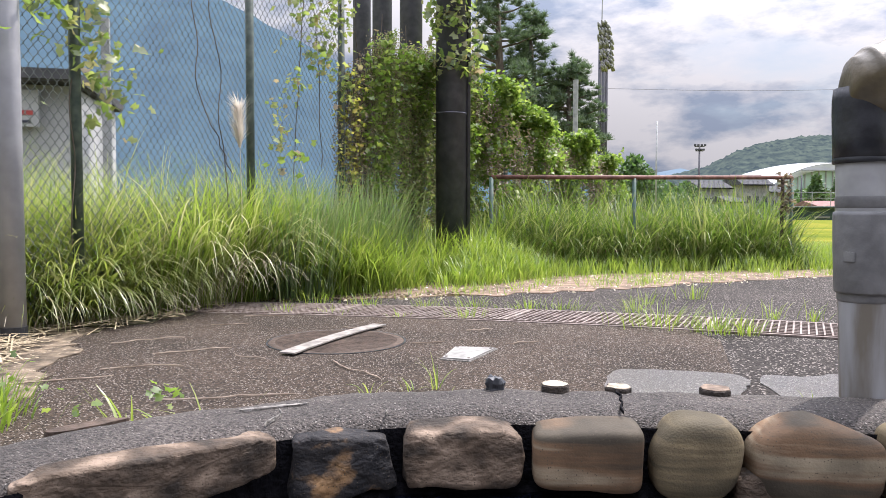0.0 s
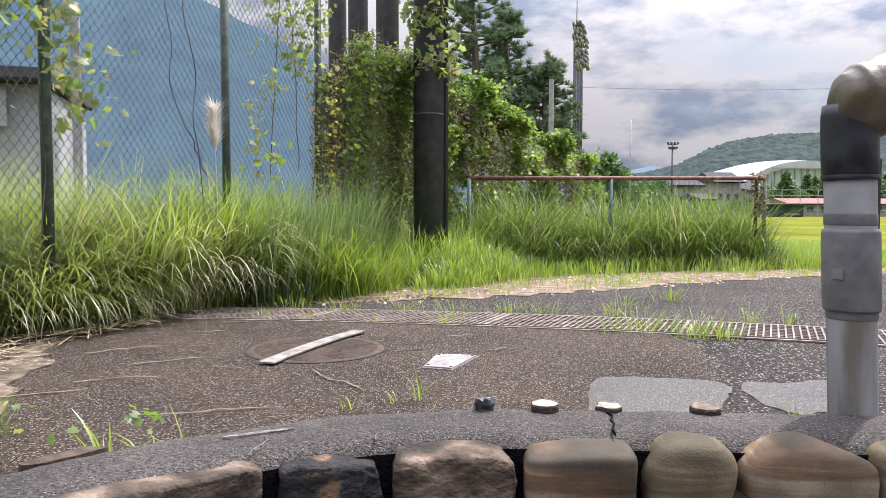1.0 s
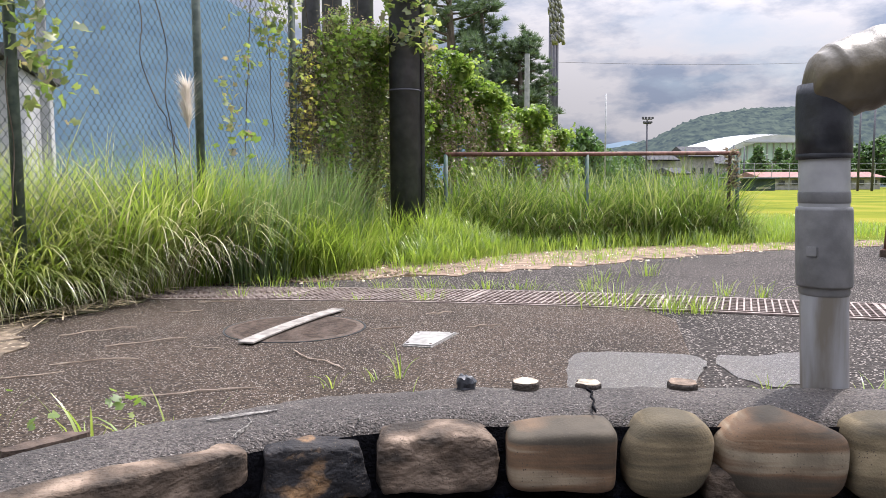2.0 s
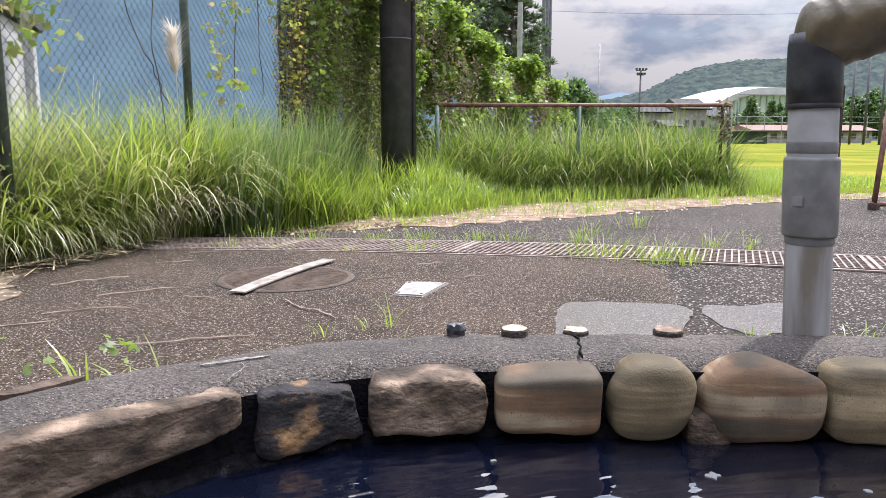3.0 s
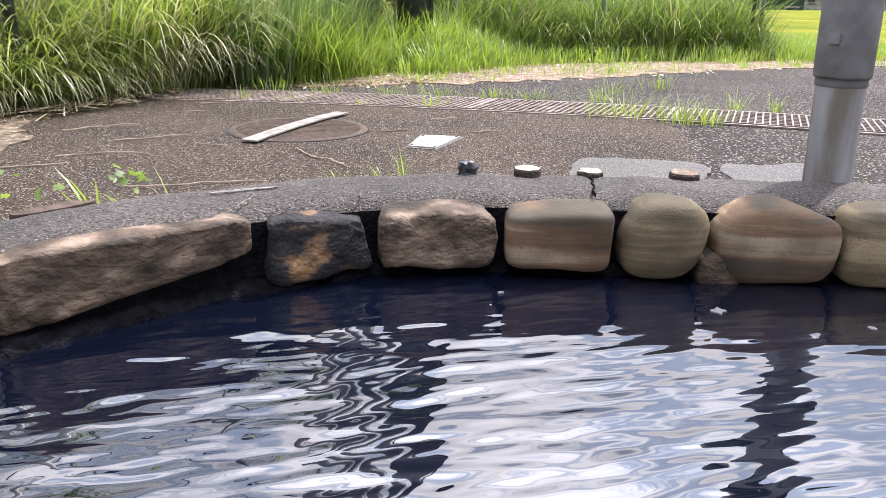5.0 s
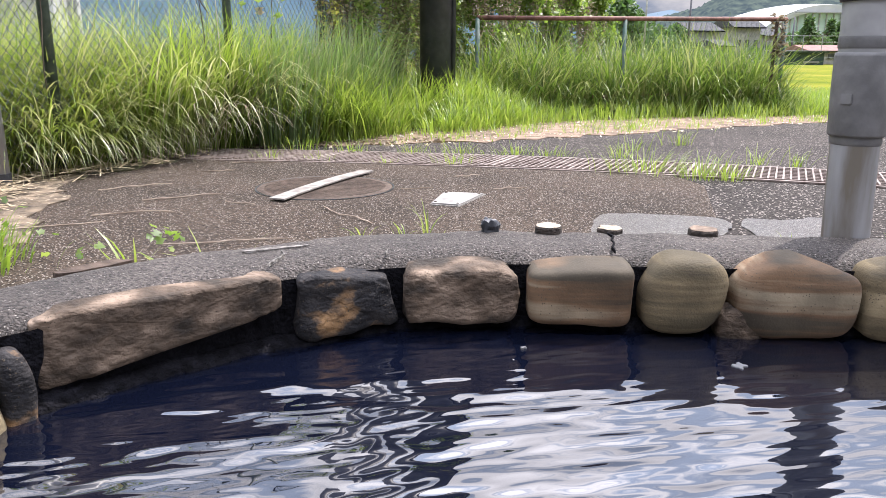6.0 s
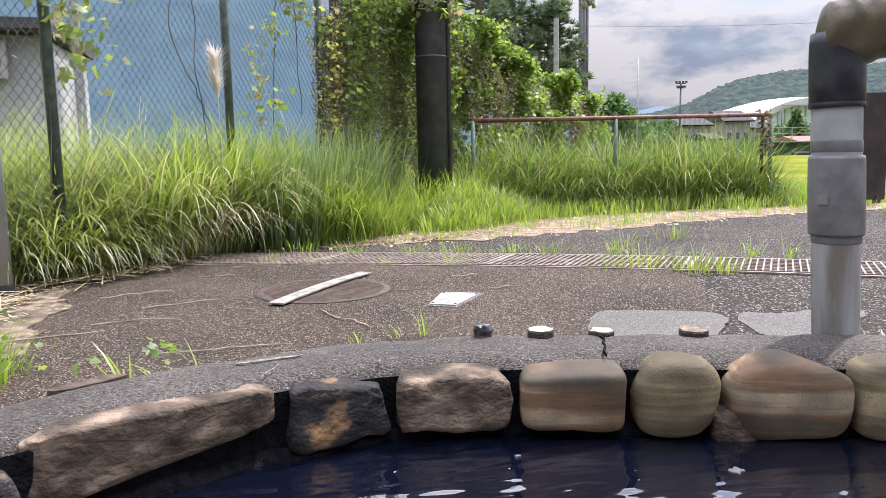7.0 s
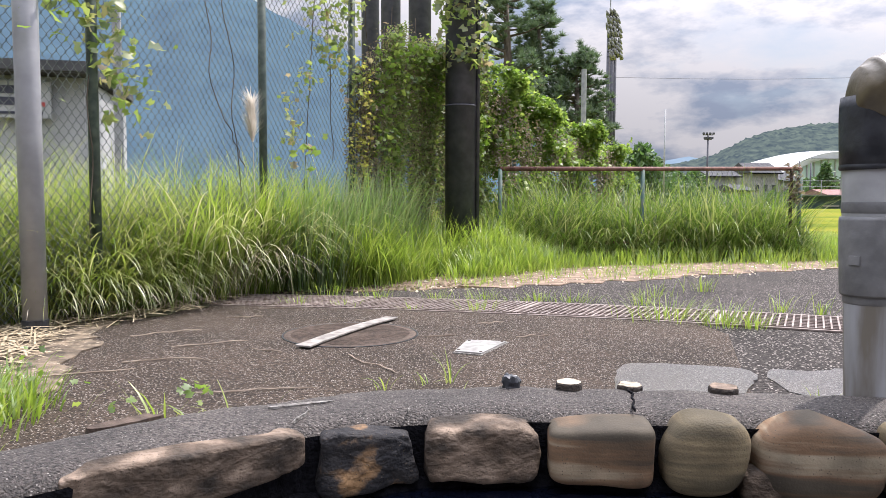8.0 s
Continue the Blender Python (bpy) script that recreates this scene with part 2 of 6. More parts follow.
M_LAWN = leafy("fresh_grass", ((0.085, 0.155, 0.020), (0.155, 0.25, 0.032), (0.26, 0.33, 0.06)),
               ((0.24, 0.38, 0.03), (0.34, 0.48, 0.05), (0.45, 0.53, 0.11)), 0.48, 0.35, 0.07)
M_STRAW = mat("dry_straw", ((0.22, 0.17, 0.10), (0.45, 0.37, 0.25)), rough=0.9, scale=30)
M_LEAFSOIL = mat("littered_soil", ((0.05, 0.037, 0.024), (0.19, 0.145, 0.10)), rough=1, scale=16, bump=1.4, bscale=45, big=0.3, bigscale=4,
                 speck=(60, 0.16, (0.30, 0.25, 0.18)))
M_DRY = leafy("dry_grass", ((0.46, 0.38, 0.26), (0.6, 0.52, 0.39), (0.74, 0.68, 0.56)), ((0.5, 0.43, 0.3), (0.66, 0.6, 0.46)), 0.35)
M_VINE = leafy("vine_leaves", ((0.085, 0.115, 0.050), (0.145, 0.175, 0.075), (0.215, 0.245, 0.10), (0.25, 0.185, 0.115)),
               ((0.20, 0.32, 0.06), (0.31, 0.44, 0.09), (0.46, 0.55, 0.14), (0.40, 0.32, 0.18)), 0.5)
M_VINEY = leafy("yellowing_vine", ((0.20, 0.23, 0.04), (0.29, 0.30, 0.06), (0.22, 0.16, 0.06)), ((0.42, 0.48, 0.06), (0.52, 0.52, 0.10), (0.34, 0.26, 0.1)), 0.5)
M_KUDZU = leafy("kudzu_leaves", ((0.060, 0.105, 0.018), (0.115, 0.185, 0.028), (0.23, 0.30, 0.05)),
                ((0.16, 0.29, 0.03), (0.26, 0.41, 0.06), (0.42, 0.53, 0.10)), 0.48)
M_DEADV = leafy("withered_vine", ((0.115, 0.090, 0.064), (0.21, 0.165, 0.115), (0.155, 0.155, 0.075)), ((0.20, 0.15, 0.10), (0.32, 0.26, 0.15)), 0.38)
M_PINE = leafy("pine_needles", ((0.075, 0.11, 0.075), (0.12, 0.165, 0.105), (0.18, 0.225, 0.14)), ((0.08, 0.15, 0.06), (0.14, 0.22, 0.09)), 0.35)
M_BARK = mat("bark", ((0.05, 0.04, 0.03), (0.13, 0.105, 0.08)), rough=0.95, scale=12, bump=0.9, stretch=(1, 1, 0.3))
M_TREE = leafy("far_leaves", ((0.04, 0.085, 0.03), (0.07, 0.13, 0.04), (0.10, 0.17, 0.05)), ((0.08, 0.18, 0.04), (0.12, 0.22, 0.06)), 0.35)
# haze is painted on: each slope gives off a faint bluish glow
M_MOUNT = haze_glow_mat("haze_glow_mountain", (0.018, 0.04, 0.05), (0.03, 0.06, 0.07), (0.33, 0.45, 0.68), 0.28, 0.02)
M_HILL = haze_glow_mat("wooded_hill", (0.006, 0.011, 0.009), (0.044, 0.056, 0.036), (0.34, 0.45, 0.60), 0.21, 0.30)
M_RANGE = haze_glow_mat("distant_range", (0.03, 0.05, 0.07), (0.05, 0.07, 0.09), (0.45, 0.60, 0.75), 0.5, 0.02)
M_WALLW = mat("white_render", ((0.22, 0.22, 0.215), (0.33, 0.325, 0.315)), rough=0.8, scale=2, big=0.15)
M_HUT = mat("white_hut_paint", ((0.30, 0.31, 0.32), (0.42, 0.43, 0.44)), rough=0.7, scale=2, big=0.12)
M_TIMBER = mat("dark_timber", ((0.045, 0.032, 0.022), (0.10, 0.072, 0.05)), rough=0.8, scale=9, bump=0.5, stretch=(4, 1, 0.3), objrand=0.2)
M_ROOFD = mat("dark_roof", ((0.055, 0.057, 0.062), (0.10, 0.10, 0.105)), rough=0.95, spec=0.08, scale=3)
M_ROOFP = mat("pink_tin_roof", ((0.21, 0.115, 0.105), (0.28, 0.16, 0.145)), rough=0.85, spec=0.15, scale=2)
M_DOME = mat("white_dome", ((0.40, 0.42, 0.44), (0.50, 0.51, 0.52)), rough=0.5, scale=0.3)
M_GLASSG = mat("pale_green_glazing", ((0.33, 0.46, 0.43), (0.45, 0.57, 0.53)), rough=0.2, scale=0.4)
M_DGREEN = mat("dark_green_sheet", ((0.012, 0.035, 0.035), (0.03, 0.06, 0.055)), rough=0.6, scale=2)
M_PANE = mat("dark_pane", ((0.03, 0.035, 0.04), (0.07, 0.075, 0.08)), rough=0.15, scale=2)
M_BOARD = mat("dark_board", ((0.022, 0.017, 0.017), (0.045, 0.035, 0.034)), rough=0.4, scale=8, big=0.2, bigscale=3)
M_STEELG = mat("grey_steel", ((0.22, 0.23, 0.24), (0.34, 0.35, 0.36)), rough=0.5, scale=9)
M_LIGHTW = mat("lamp_housing", ((0.09, 0.09, 0.09), (0.40, 0.40, 0.39)), rough=0.4, scale=25)
M_INK = mat("sign_ink", ((0.03, 0.035, 0.06), (0.06, 0.06, 0.09)), rough=0.6, scale=30)
M_REDINK = mat("sign_red", ((0.35, 0.05, 0.05), (0.45, 0.08, 0.07)), rough=0.6, scale=30)
M_WOOD = mat("weathered_wood", ((0.20, 0.15, 0.11), (0.40, 0.32, 0.25)), rough=0.85, scale=30, bump=0.6, bscale=120, stretch=(0.3, 1, 1))
M_BATTEN = mat("weathered_white_batten", ((0.14, 0.125, 0.11), (0.27, 0.25, 0.225)), rough=0.8, scale=25, bump=0.3, big=0.2, bigscale=14)
M_BARK2 = mat("charred_bark", ((0.02, 0.016, 0.013), (0.06, 0.045, 0.035)), rough=0.85, scale=70, bump=0.8, bscale=200)
M_SAWN = mat("sawn_wood", ((0.24, 0.195, 0.14), (0.44, 0.38, 0.30)), rough=0.85, scale=60, bump=0.4, bscale=200, big=0.3, bigscale=30)
M_SAWN2 = mat("sawn_wood_dark", ((0.10, 0.07, 0.05), (0.22, 0.16, 0.115)), rough=0.85, scale=60, bump=0.4, bscale=200, big=0.3, bigscale=30)
M_CHALK = mat("lime_deposit", ((0.12, 0.11, 0.10), (0.36, 0.34, 0.31)), rough=0.95, scale=110, bump=1.5, bscale=200)
M_WET = mat("wet_film", ((0.026, 0.020, 0.017), (0.115, 0.092, 0.078)), rough=0.32, scale=110, bump=1.5, bscale=200, spec=0.8, coat=0.45,
            speck=(170, 0.2, (0.38, 0.35, 0.31)))

M_WATER = bpy.data.materials.new("dark_water")
M_WATER.use_nodes = True
_b = M_WATER.node_tree.nodes["Principled BSDF"]
_b.inputs["Base Color"].default_value = (0.002, 0.003, 0.008, 1)
_b.inputs["Roughness"].default_value = 0.015
_b.inputs["IOR"].default_value = 2.4


# ---- mesh helpers ----
def mesh(name, V, F, m, smooth=False):
    me = bpy.data.meshes.new(name)
    me.from_pydata([tuple(v) for v in V], [], [tuple(f) for f in F])
    me.materials.append(m)
    if smooth:
        me.polygons.foreach_set("use_smooth", [True] * len(me.polygons))
    me.update()
    return me


def thing(name, V, F, m, label, category, group="", kind="", smooth=False):
    return tagged(new(name, mesh(name, V, F, m, smooth)), label, category, group, kind)


def empty(name, at, label, category, group="", kind=""):
    ob = tagged(new(name), label, category, group, kind)
    ob.location = at
    return ob


def child(name, V, F, m, parent, label="", smooth=False, kind=""):
    """A part given in world coordinates under its thing."""
    ob = new(name, mesh(name, V, F, m, smooth))
    root, off = parent, Vector((0, 0, 0))
    while root:
        off += root.location
        root = root.parent
    ob.parent = parent
    ob.data.transform(Matrix.Translation(-off))
    return tagged(ob, label, kind=kind)


def box(c, s, rz=0.0, bev=0.0):
    """Vertices and faces of a bevelled box with centre c and size s, turned by rz degrees."""
    bm = bmesh.new()
    bmesh.ops.create_cube(bm, size=1.0)
    bmesh.ops.scale(bm, vec=s, verts=bm.verts)
    if bev:
        bmesh.ops.bevel(bm, geom=bm.edges[:], offset=bev, segments=2, affect="EDGES")
    bmesh.ops.transform(bm, matrix=pose(*c, 0, 0, rz), verts=bm.verts)
    bm.verts.index_update()
    V = [v.co.copy() for v in bm.verts]
    F = [[v.index for v in f.verts] for f in bm.faces]
    bm.free()
    return V, F


def join(*vf):
    V, F = [], []
    for v, f in vf:
        o = len(V)
        V += list(v)
        F += [[i + o for i in q] for q in f]
    return V, F


def tube(path, radii, seg=12, cap=True):
    """A tube along a path of points; one radius, or one for each point."""
    P = [Vector(p) for p in path]
    R = radii if isinstance(radii, (list, tuple)) else [radii] * len(P)
    V, F = [], []
    side = None
    for i, p in enumerate(P):
        d = (P[min(i + 1, len(P) - 1)] - P[max(i - 1, 0)]).normalized()
        if side is None:
            side = d.orthogonal().normalized()
        side = (side - d * side.dot(d)).normalized()
        up = d.cross(side)
        for k in range(seg):
            a = 2 * math.pi * k / seg
            V.append(p + (side * math.cos(a) + up * math.sin(a)) * R[i])
    for i in range(len(P) - 1):
        for k in range(seg):
            k2 = (k + 1) % seg
            F.append([i * seg + k, i * seg + k2, (i + 1) * seg + k2, (i + 1) * seg + k])
    if cap:
        F.append(list(range(seg))[::-1])
        F.append([(len(P) - 1) * seg + k for k in range(seg)])
    return V, F


def spline(pts, n, closed=False):
    """Catmull-Rom points through pts, n for each span."""
    P = [Vector(p) for p in pts]
    out, m = [], len(P)
    for i in range(m if closed else m - 1):
        if closed:
            a, b, c, d = P[(i - 1) % m], P[i], P[(i + 1) % m], P[(i + 2) % m]
        else:
            a, b, c, d = P[max(i - 1, 0)], P[i], P[i + 1], P[min(i + 2, m - 1)]
        for k in range(n):
            t = k / n
            out.append(0.5 * ((2 * b) + (c - a) * t + (2 * a - 5 * b + 4 * c - d) * t * t + (3 * b - a - 3 * c + d) * t ** 3))
    if not closed:
        out.append(P[-1])
    return out


def blades(base, height, width, lean, azim, droop, seg=4, twist=None):
    """Grass blades as tapering strips: arrays, one entry a blade."""
    n = len(base)
    ld = np.stack([np.cos(azim), np.sin(azim), np.zeros(n)], 1)
    tw = azim + np.pi / 2 if twist is None else twist
    sd_ = np.stack([np.cos(tw), np.sin(tw), np.zeros(n)], 1)
    V = np.zeros((n, seg + 1, 2, 3))
    c = base.astype(float).copy()
    for i in range(seg + 1):
        s = i / seg
        if i:
            th = np.pi / 2 - 0.42 * lean - (0.55 * lean + 1.75 * droop) * (s - 0.5 / seg) ** 1.5
            c = c + (ld * np.cos(th)[:, None] + np.array([0, 0, 1.0]) * np.sin(th)[:, None]) * (height / seg)[:, None]
            c[:, 2] = np.maximum(c[:, 2], base[:, 2] + 0.012)
        w = width * (0.3 + 0.7 * min(1.0, s / 0.3)) * (1 - s) ** 0.7 * 0.5 + 0.0003
        V[:, i, 0] = c - sd_ * w[:, None]
        V[:, i, 1] = c + sd_ * w[:, None]
    per = (seg + 1) * 2
    q = np.array([[2 * i, 2 * i + 1, 2 * i + 3, 2 * i + 2] for i in range(seg)])
    F = (np.arange(n)[:, None, None] * per + q[None]).reshape(-1, 4)
    return V.reshape(-1, 3), F


def leaf_cards(pos, size, r, tilt=0.9, lobes=False):
    """Small leaves, each a folded pointed shape of its own, turned at random."""
    n = len(pos)
    if lobes:
        shape = np.array([[0, 0, 0], [0.5, 0.0, 0.08], [0.25, 0.34, 0.03], [0, 0.36, 0], [0.48, 0.62, 0.06], [0, 1.05, -0.12], [-0.25, 0.34, 0.03], [-0.5, 0.0, 0.08], [-0.48, 0.62, 0.06]])
        f = np.array([[0, 1, 2, 3], [3, 2, 4, 5], [0, 3, 6, 7], [3, 5, 8, 6]])
    else:
        shape = np.array([[0, 0, 0], [0.3, 0.35, 0.07], [0.22, 0.72, 0.03], [0, 1.1, -0.1], [-0.22, 0.72, 0.03], [-0.3, 0.35, 0.07]])
        f = np.array([[0, 1, 2, 3], [0, 3, 4, 5]])
    az, el, ro = r.uniform(0, 2 * np.pi, n), r.normal(-0.5, tilt, n), r.normal(0, 0.7, n)
    ca, sa, ce, se, cr, sr = np.cos(az), np.sin(az), np.cos(el), np.sin(el), np.cos(ro), np.sin(ro)
    fwd = np.stack([ca * ce, sa * ce, se], 1)
    rt = np.stack([-sa, ca, np.zeros(n)], 1)
    up = np.cross(rt, fwd)
    rt2 = rt * cr[:, None] + up * sr[:, None]
    up2 = np.cross(rt2, fwd)
    V = (pos[:, None] + size[:, None, None] * (shape[None, :, 0:1] * rt2[:, None] + shape[None, :, 1:2] * fwd[:, None] + shape[None, :, 2:3] * up2[:, None]))
    F = (np.arange(n)[:, None, None] * len(shape) + f[None]).reshape(-1, 4)
    return V.reshape(-1, 3), F


def fast(name, V, F, m):
    """A mesh from arrays of vertices and quads."""
    me = bpy.data.meshes.new(name)
    me.vertices.add(len(V))
    me.vertices.foreach_set("co", np.asarray(V, dtype=np.float32).ravel())
    me.loops.add(F.size)
    me.loops.foreach_set("vertex_index", np.asarray(F, dtype=np.int32).ravel())
    me.polygons.add(len(F))
    me.polygons.foreach_set("loop_start", np.arange(0, F.size, 4, dtype=np.int32))
    me.materials.append(m)
    me.update(calc_edges=True)
    return me


def stuff(name, V, F, m, label, category):
    return tagged(new(name, fast(name, V, F, m)), label, category, kind="stuff")


def inside(P, poly):
    """Which of the points P lie inside the polygon."""
    x, y = P[:, 0], P[:, 1]
    c = np.zeros(len(P), bool)
    for (x1, y1), (x2, y2) in zip(poly, poly[1:] + poly[:1]):
        hit = ((y1 > y) != (y2 > y)) & (x < (x2 - x1) * (y - y1) / (y2 - y1 + 1e-12) + x1)
        c ^= hit
    return c


def scatter(poly, n, r):
    A = np.array(poly)
    lo, hi = A.min(0), A.max(0)
    out = np.zeros((0, 2))
    while len(out) < n:
        p = r.uniform(lo, hi, (n * 2, 2))
        out = np.concatenate([out, p[inside(p, poly)]])
    return out[:n]


def sheet(poly, z, n_edge=1):
    V = [(x, y, z) for x, y in poly]
    return V, [list(range(len(V)))]


def plate_mesh(poly, z0, z1):
    n = len(poly)
    V = [(x, y, z1) for x, y in poly] + [(x, y, z0) for x, y in poly]
    F = [list(range(n))] + [[i, i + n, (i + 1) % n + n, (i + 1) % n][::-1] for i in range(n)]
    return V, F


def rough_edge(poly, step, amp, r):
    """The polygon with its edges cut into short steps that wander."""
    out = []
    for (x1, y1), (x2, y2) in zip(poly, poly[1:] + poly[:1]):
        n = max(1, int(math.hypot(x2 - x1, y2 - y1) / step))
        for k in range(n):
            t = k / n
            out.append((x1 + (x2 - x1) * t + r.normal(0, amp), y1 + (y2 - y1) * t + r.normal(0, amp)))
    return out


# ---- ground ----
gx = np.concatenate([-np.geomspace(900, 6, 24), np.linspace(-5, 9, 30), np.geomspace(10, 1200, 26)])
gy = np.concatenate([-np.geomspace(300, 6, 14), np.linspace(-5, 12, 36), np.geomspace(13, 1500, 30)])
GV = [(x, y, -0.03 + 0.02 * noise.noise((x * 0.3, y * 0.3, 0))) for y in gy for x in gx]
GF = [[j * len(gx) + i, j * len(gx) + i + 1, (j + 1) * len(gx) + i + 1, (j + 1) * len(gx) + i] for j in range(len(gy) - 1) for i in range(len(gx) - 1)]
thing("ground", GV, GF, M_FIELD, "yellow-green mown turf of a wide sports field", "ground", kind="structure")

r = np.random.default_rng(11)
DRN = Vector((2.741, -0.96)).normalized()          # direction of the drain
DRP = Vector((0.96, 2.741)).normalized()           # across it, away from the pool
D0 = Vector((-0.60, 3.645))
D_LEN, D_W = 6.2, 0.50


def dr(u, v):
    """A point of the paving, u metres along the drain's gently bowed front edge and v across it."""
    p = D0 + DRN * u + DRP * (v + max(-0.12, 0.155 - 0.045 * (u - 1.75) ** 2))
    return (p.x, p.y)


# asphalt behind and beside the slab
asph = [(-6, -6), (12, -6), (12, 5.2), (8, 6.1), (6.2, 6.3), (4.6, 6.05), (3.2, 5.55), (1.9, 4.85), (0.9, 4.45), (-0.4, 4.4), (-1.0, 4.1), (-1.3, 3.0), (-6, 1.0)]
V, F = plate_mesh(rough_edge(asph, 0.25, 0.035, r), -0.12, 0.0)
thing("pavement", V, F, M_ASPH, "worn dark asphalt with pale exposed aggregate", "pavement", kind="structure")
slab = [dr(-0.35 + 2.93 * i / 8, -0.01) for i in range(9)] + [(1.89, 2.62), (1.53, 1.736), (1.1, 0.6), (0.4, 0.2), (-1.6, 0.2), (-1.45, 1.6), (-1.15, 2.6)]
V, F = plate_mesh(slab, -0.1, 0.006)
thing("concrete_slab", V, F, M_SLAB, "brown weathered concrete slab with exposed pebbles", "slab", kind="structure")
sand = [(-0.6, 4.3), (0.4, 4.3), (1.2, 4.5), (2.0, 4.8), (3.2, 5.35), (4.4, 5.75), (6.2, 6.2), (9, 6.0), (9, 6.9), (5, 6.7), (3.4, 6.45), (1.6, 6.0), (0.6, 5.6), (-0.6, 5.2)]
V, F = plate_mesh(rough_edge(sand, 0.12, 0.05, r), -0.1, 0.005)
thing("dirt_strip", V, F, M_SAND, "strip of dry sandy soil along the asphalt edge", "dirt", kind="structure")
soil = [(-1.25, 2.6), (-0.95, 3.05), (-0.72, 3.45), (-0.58, 3.95), (-0.5, 4.5), (0.2, 4.75), (1.2, 5.6), (2.2, 6.1), (3.6, 6.6), (4.7, 7.0), (5.4, 8.5), (5.2, 13), (-6, 13), (-6, 2.0)]
V, F = plate_mesh(rough_edge(soil, 0.15, 0.04, r), -0.1, 0.010)
thing("verge", V, F, M_SOIL, "dark soil under the overgrown verge", "verge", kind="structure")

left_soil = [(-2.2, 0.8), (-0.95, 1.15), (-0.70, 1.55), (-0.72, 2.0), (-0.83, 2.45), (-0.90, 2.85), (-0.92, 3.15), (-1.3, 3.2), (-2.4, 2.9)]
V, F = plate_mesh(rough_edge(left_soil, 0.08, 0.03, r), -0.1, 0.012)
thing("bare_soil", V, F, M_LEAFSOIL, "brown bare soil strewn with straw beside the slab", "dirt", kind="structure")

# drain channel with steel grating, laid in panels
pit = empty("drain_channel", (*dr(0, 0), 0), "rusty drain channel edge set in the paving", "drain", kind="structure")
U_ = [-0.3 + (D_LEN + 0.3) * i / 24 for i in range(25)]
V, F = plate_mesh([dr(q, 0.0) for q in U_] + [dr(q, D_W) for q in U_[::-1]], -0.1, 0.003)
child("channel_bed", V, F, M_PIT, pit)
for v in (0.0, D_W - 0.025):
    V, F = plate_mesh([dr(q, v) for q in U_] + [dr(q, v + 0.016) for q in U_[::-1]], -0.05, 0.010)
    child("channel_lip", V, F, M_GRATE, pit)
u = -0.3
while u < D_LEN - 0.3:
    g = empty("drain_grate", (*dr(u, 0.03), 0.0), "galvanised steel drain grate with slanted bars, lightly rusted", "drain grate", group="drain grates")
    L_, w0, w1 = 0.985, 0.03, D_W - 0.03
    bars, cross = [], []
    for k in range(30):
        a = u + 0.012 + k * (L_ - 0.03) / 29
        sl = 0.045
        lo, hi = a - sl, a + sl
        bars.append(plate_mesh([dr(lo, w0), dr(lo + 0.008, w0), dr(hi + 0.008, w1), dr(hi, w1)], 0.004, 0.013))
    for k in range(9):
        v = w0 + 0.02 + k * (w1 - w0 - 0.04) / 8
        cross.append(plate_mesh([dr(u, v), dr(u + L_, v), dr(u + L_, v + 0.007), dr(u, v + 0.007)], 0.004, 0.0128))
    for V, F in bars:
        child("bearing_bar", V, F, M_GRATE, g)
    for V, F in cross:
        child("cross_bar", V, F, M_GRATE, g)
    for e in (u, u + L_ - 0.018):
        V, F = plate_mesh([dr(e - 0.045, w0), dr(e - 0.027, w0), dr(e + 0.063, w1), dr(e + 0.045, w1)], 0.004, 0.0145)
        child("end_bar", V, F, M_GRATE, g)
    u += 1.0

# manhole
MC, MR = (0.205, 2.713), 0.30
mh = empty("manhole_cover", (*MC, 0.006), "round rust-brown iron manhole cover set in the slab", "manhole cover")


def ring(c, r0, r1, z0, z1, seg=64):
    V, F = [], []
    for k in range(seg):
        a = 2 * math.pi * k / seg
        for rr, z in ((r0, z0), (r0, z1), (r1, z1), (r1, z0)):
            V.append((c[0] + rr * math.cos(a), c[1] + rr * math.sin(a), z))
    for k in range(seg):
        k2 = (k + 1) % seg
        for j in range(3):
            F.append([k * 4 + j, k2 * 4 + j, k2 * 4 + j + 1, k * 4 + j + 1])
    return V, F


def disc(c, rr, z0, z1, seg=48, wob=0.0, rs=0):
    pts = []
    for k in range(seg):
        a = 2 * math.pi * k / seg
        q = rr * (1 + wob * noise.noise((math.cos(a) * 1.7 + rs, math.sin(a) * 1.7, rs * 3.1)))
        pts.append((c[0] + q * math.cos(a), c[1] + q * math.sin(a)))
    V = [(x, y, z0) for x, y in pts] + [(c[0] + (x - c[0]) * 1.0, c[1] + (y - c[1]) * 1.0, z1 - 0.15 * (z1 - z0)) for x, y in pts] + \
        [(c[0] + (x - c[0]) * 0.94, c[1] + (y - c[1]) * 0.94, z1) for x, y in pts]
    F = []
    for j in range(2):
        F += [[j * seg + k, j * seg + (k + 1) % seg, (j + 1) * seg + (k + 1) % seg, (j + 1) * seg + k] for k in range(seg)]
    F.append([2 * seg + k for k in range(seg)])
    return V, F


V, F = ring(MC, MR - 0.007, MR, 0.0, 0.0085)
child("frame_ring", V, F, M_BLACK, mh)
V, F = disc(MC, MR - 0.009, 0.0, 0.010, 64)
child("cover_plate", V, F, M_IRON, mh)
ribs = []
for k in range(-12, 13):
    o = k * 0.021
    h = math.sqrt(max(0.0, 0.262 ** 2 - o * o))
    ribs.append(box((MC[0], MC[1] + o, 0.0098), (2 * h, 0.008, 0.003), 0, 0.001))
V, F = join(*ribs)
child("raised_ribs", V, F, M_IRON, mh)

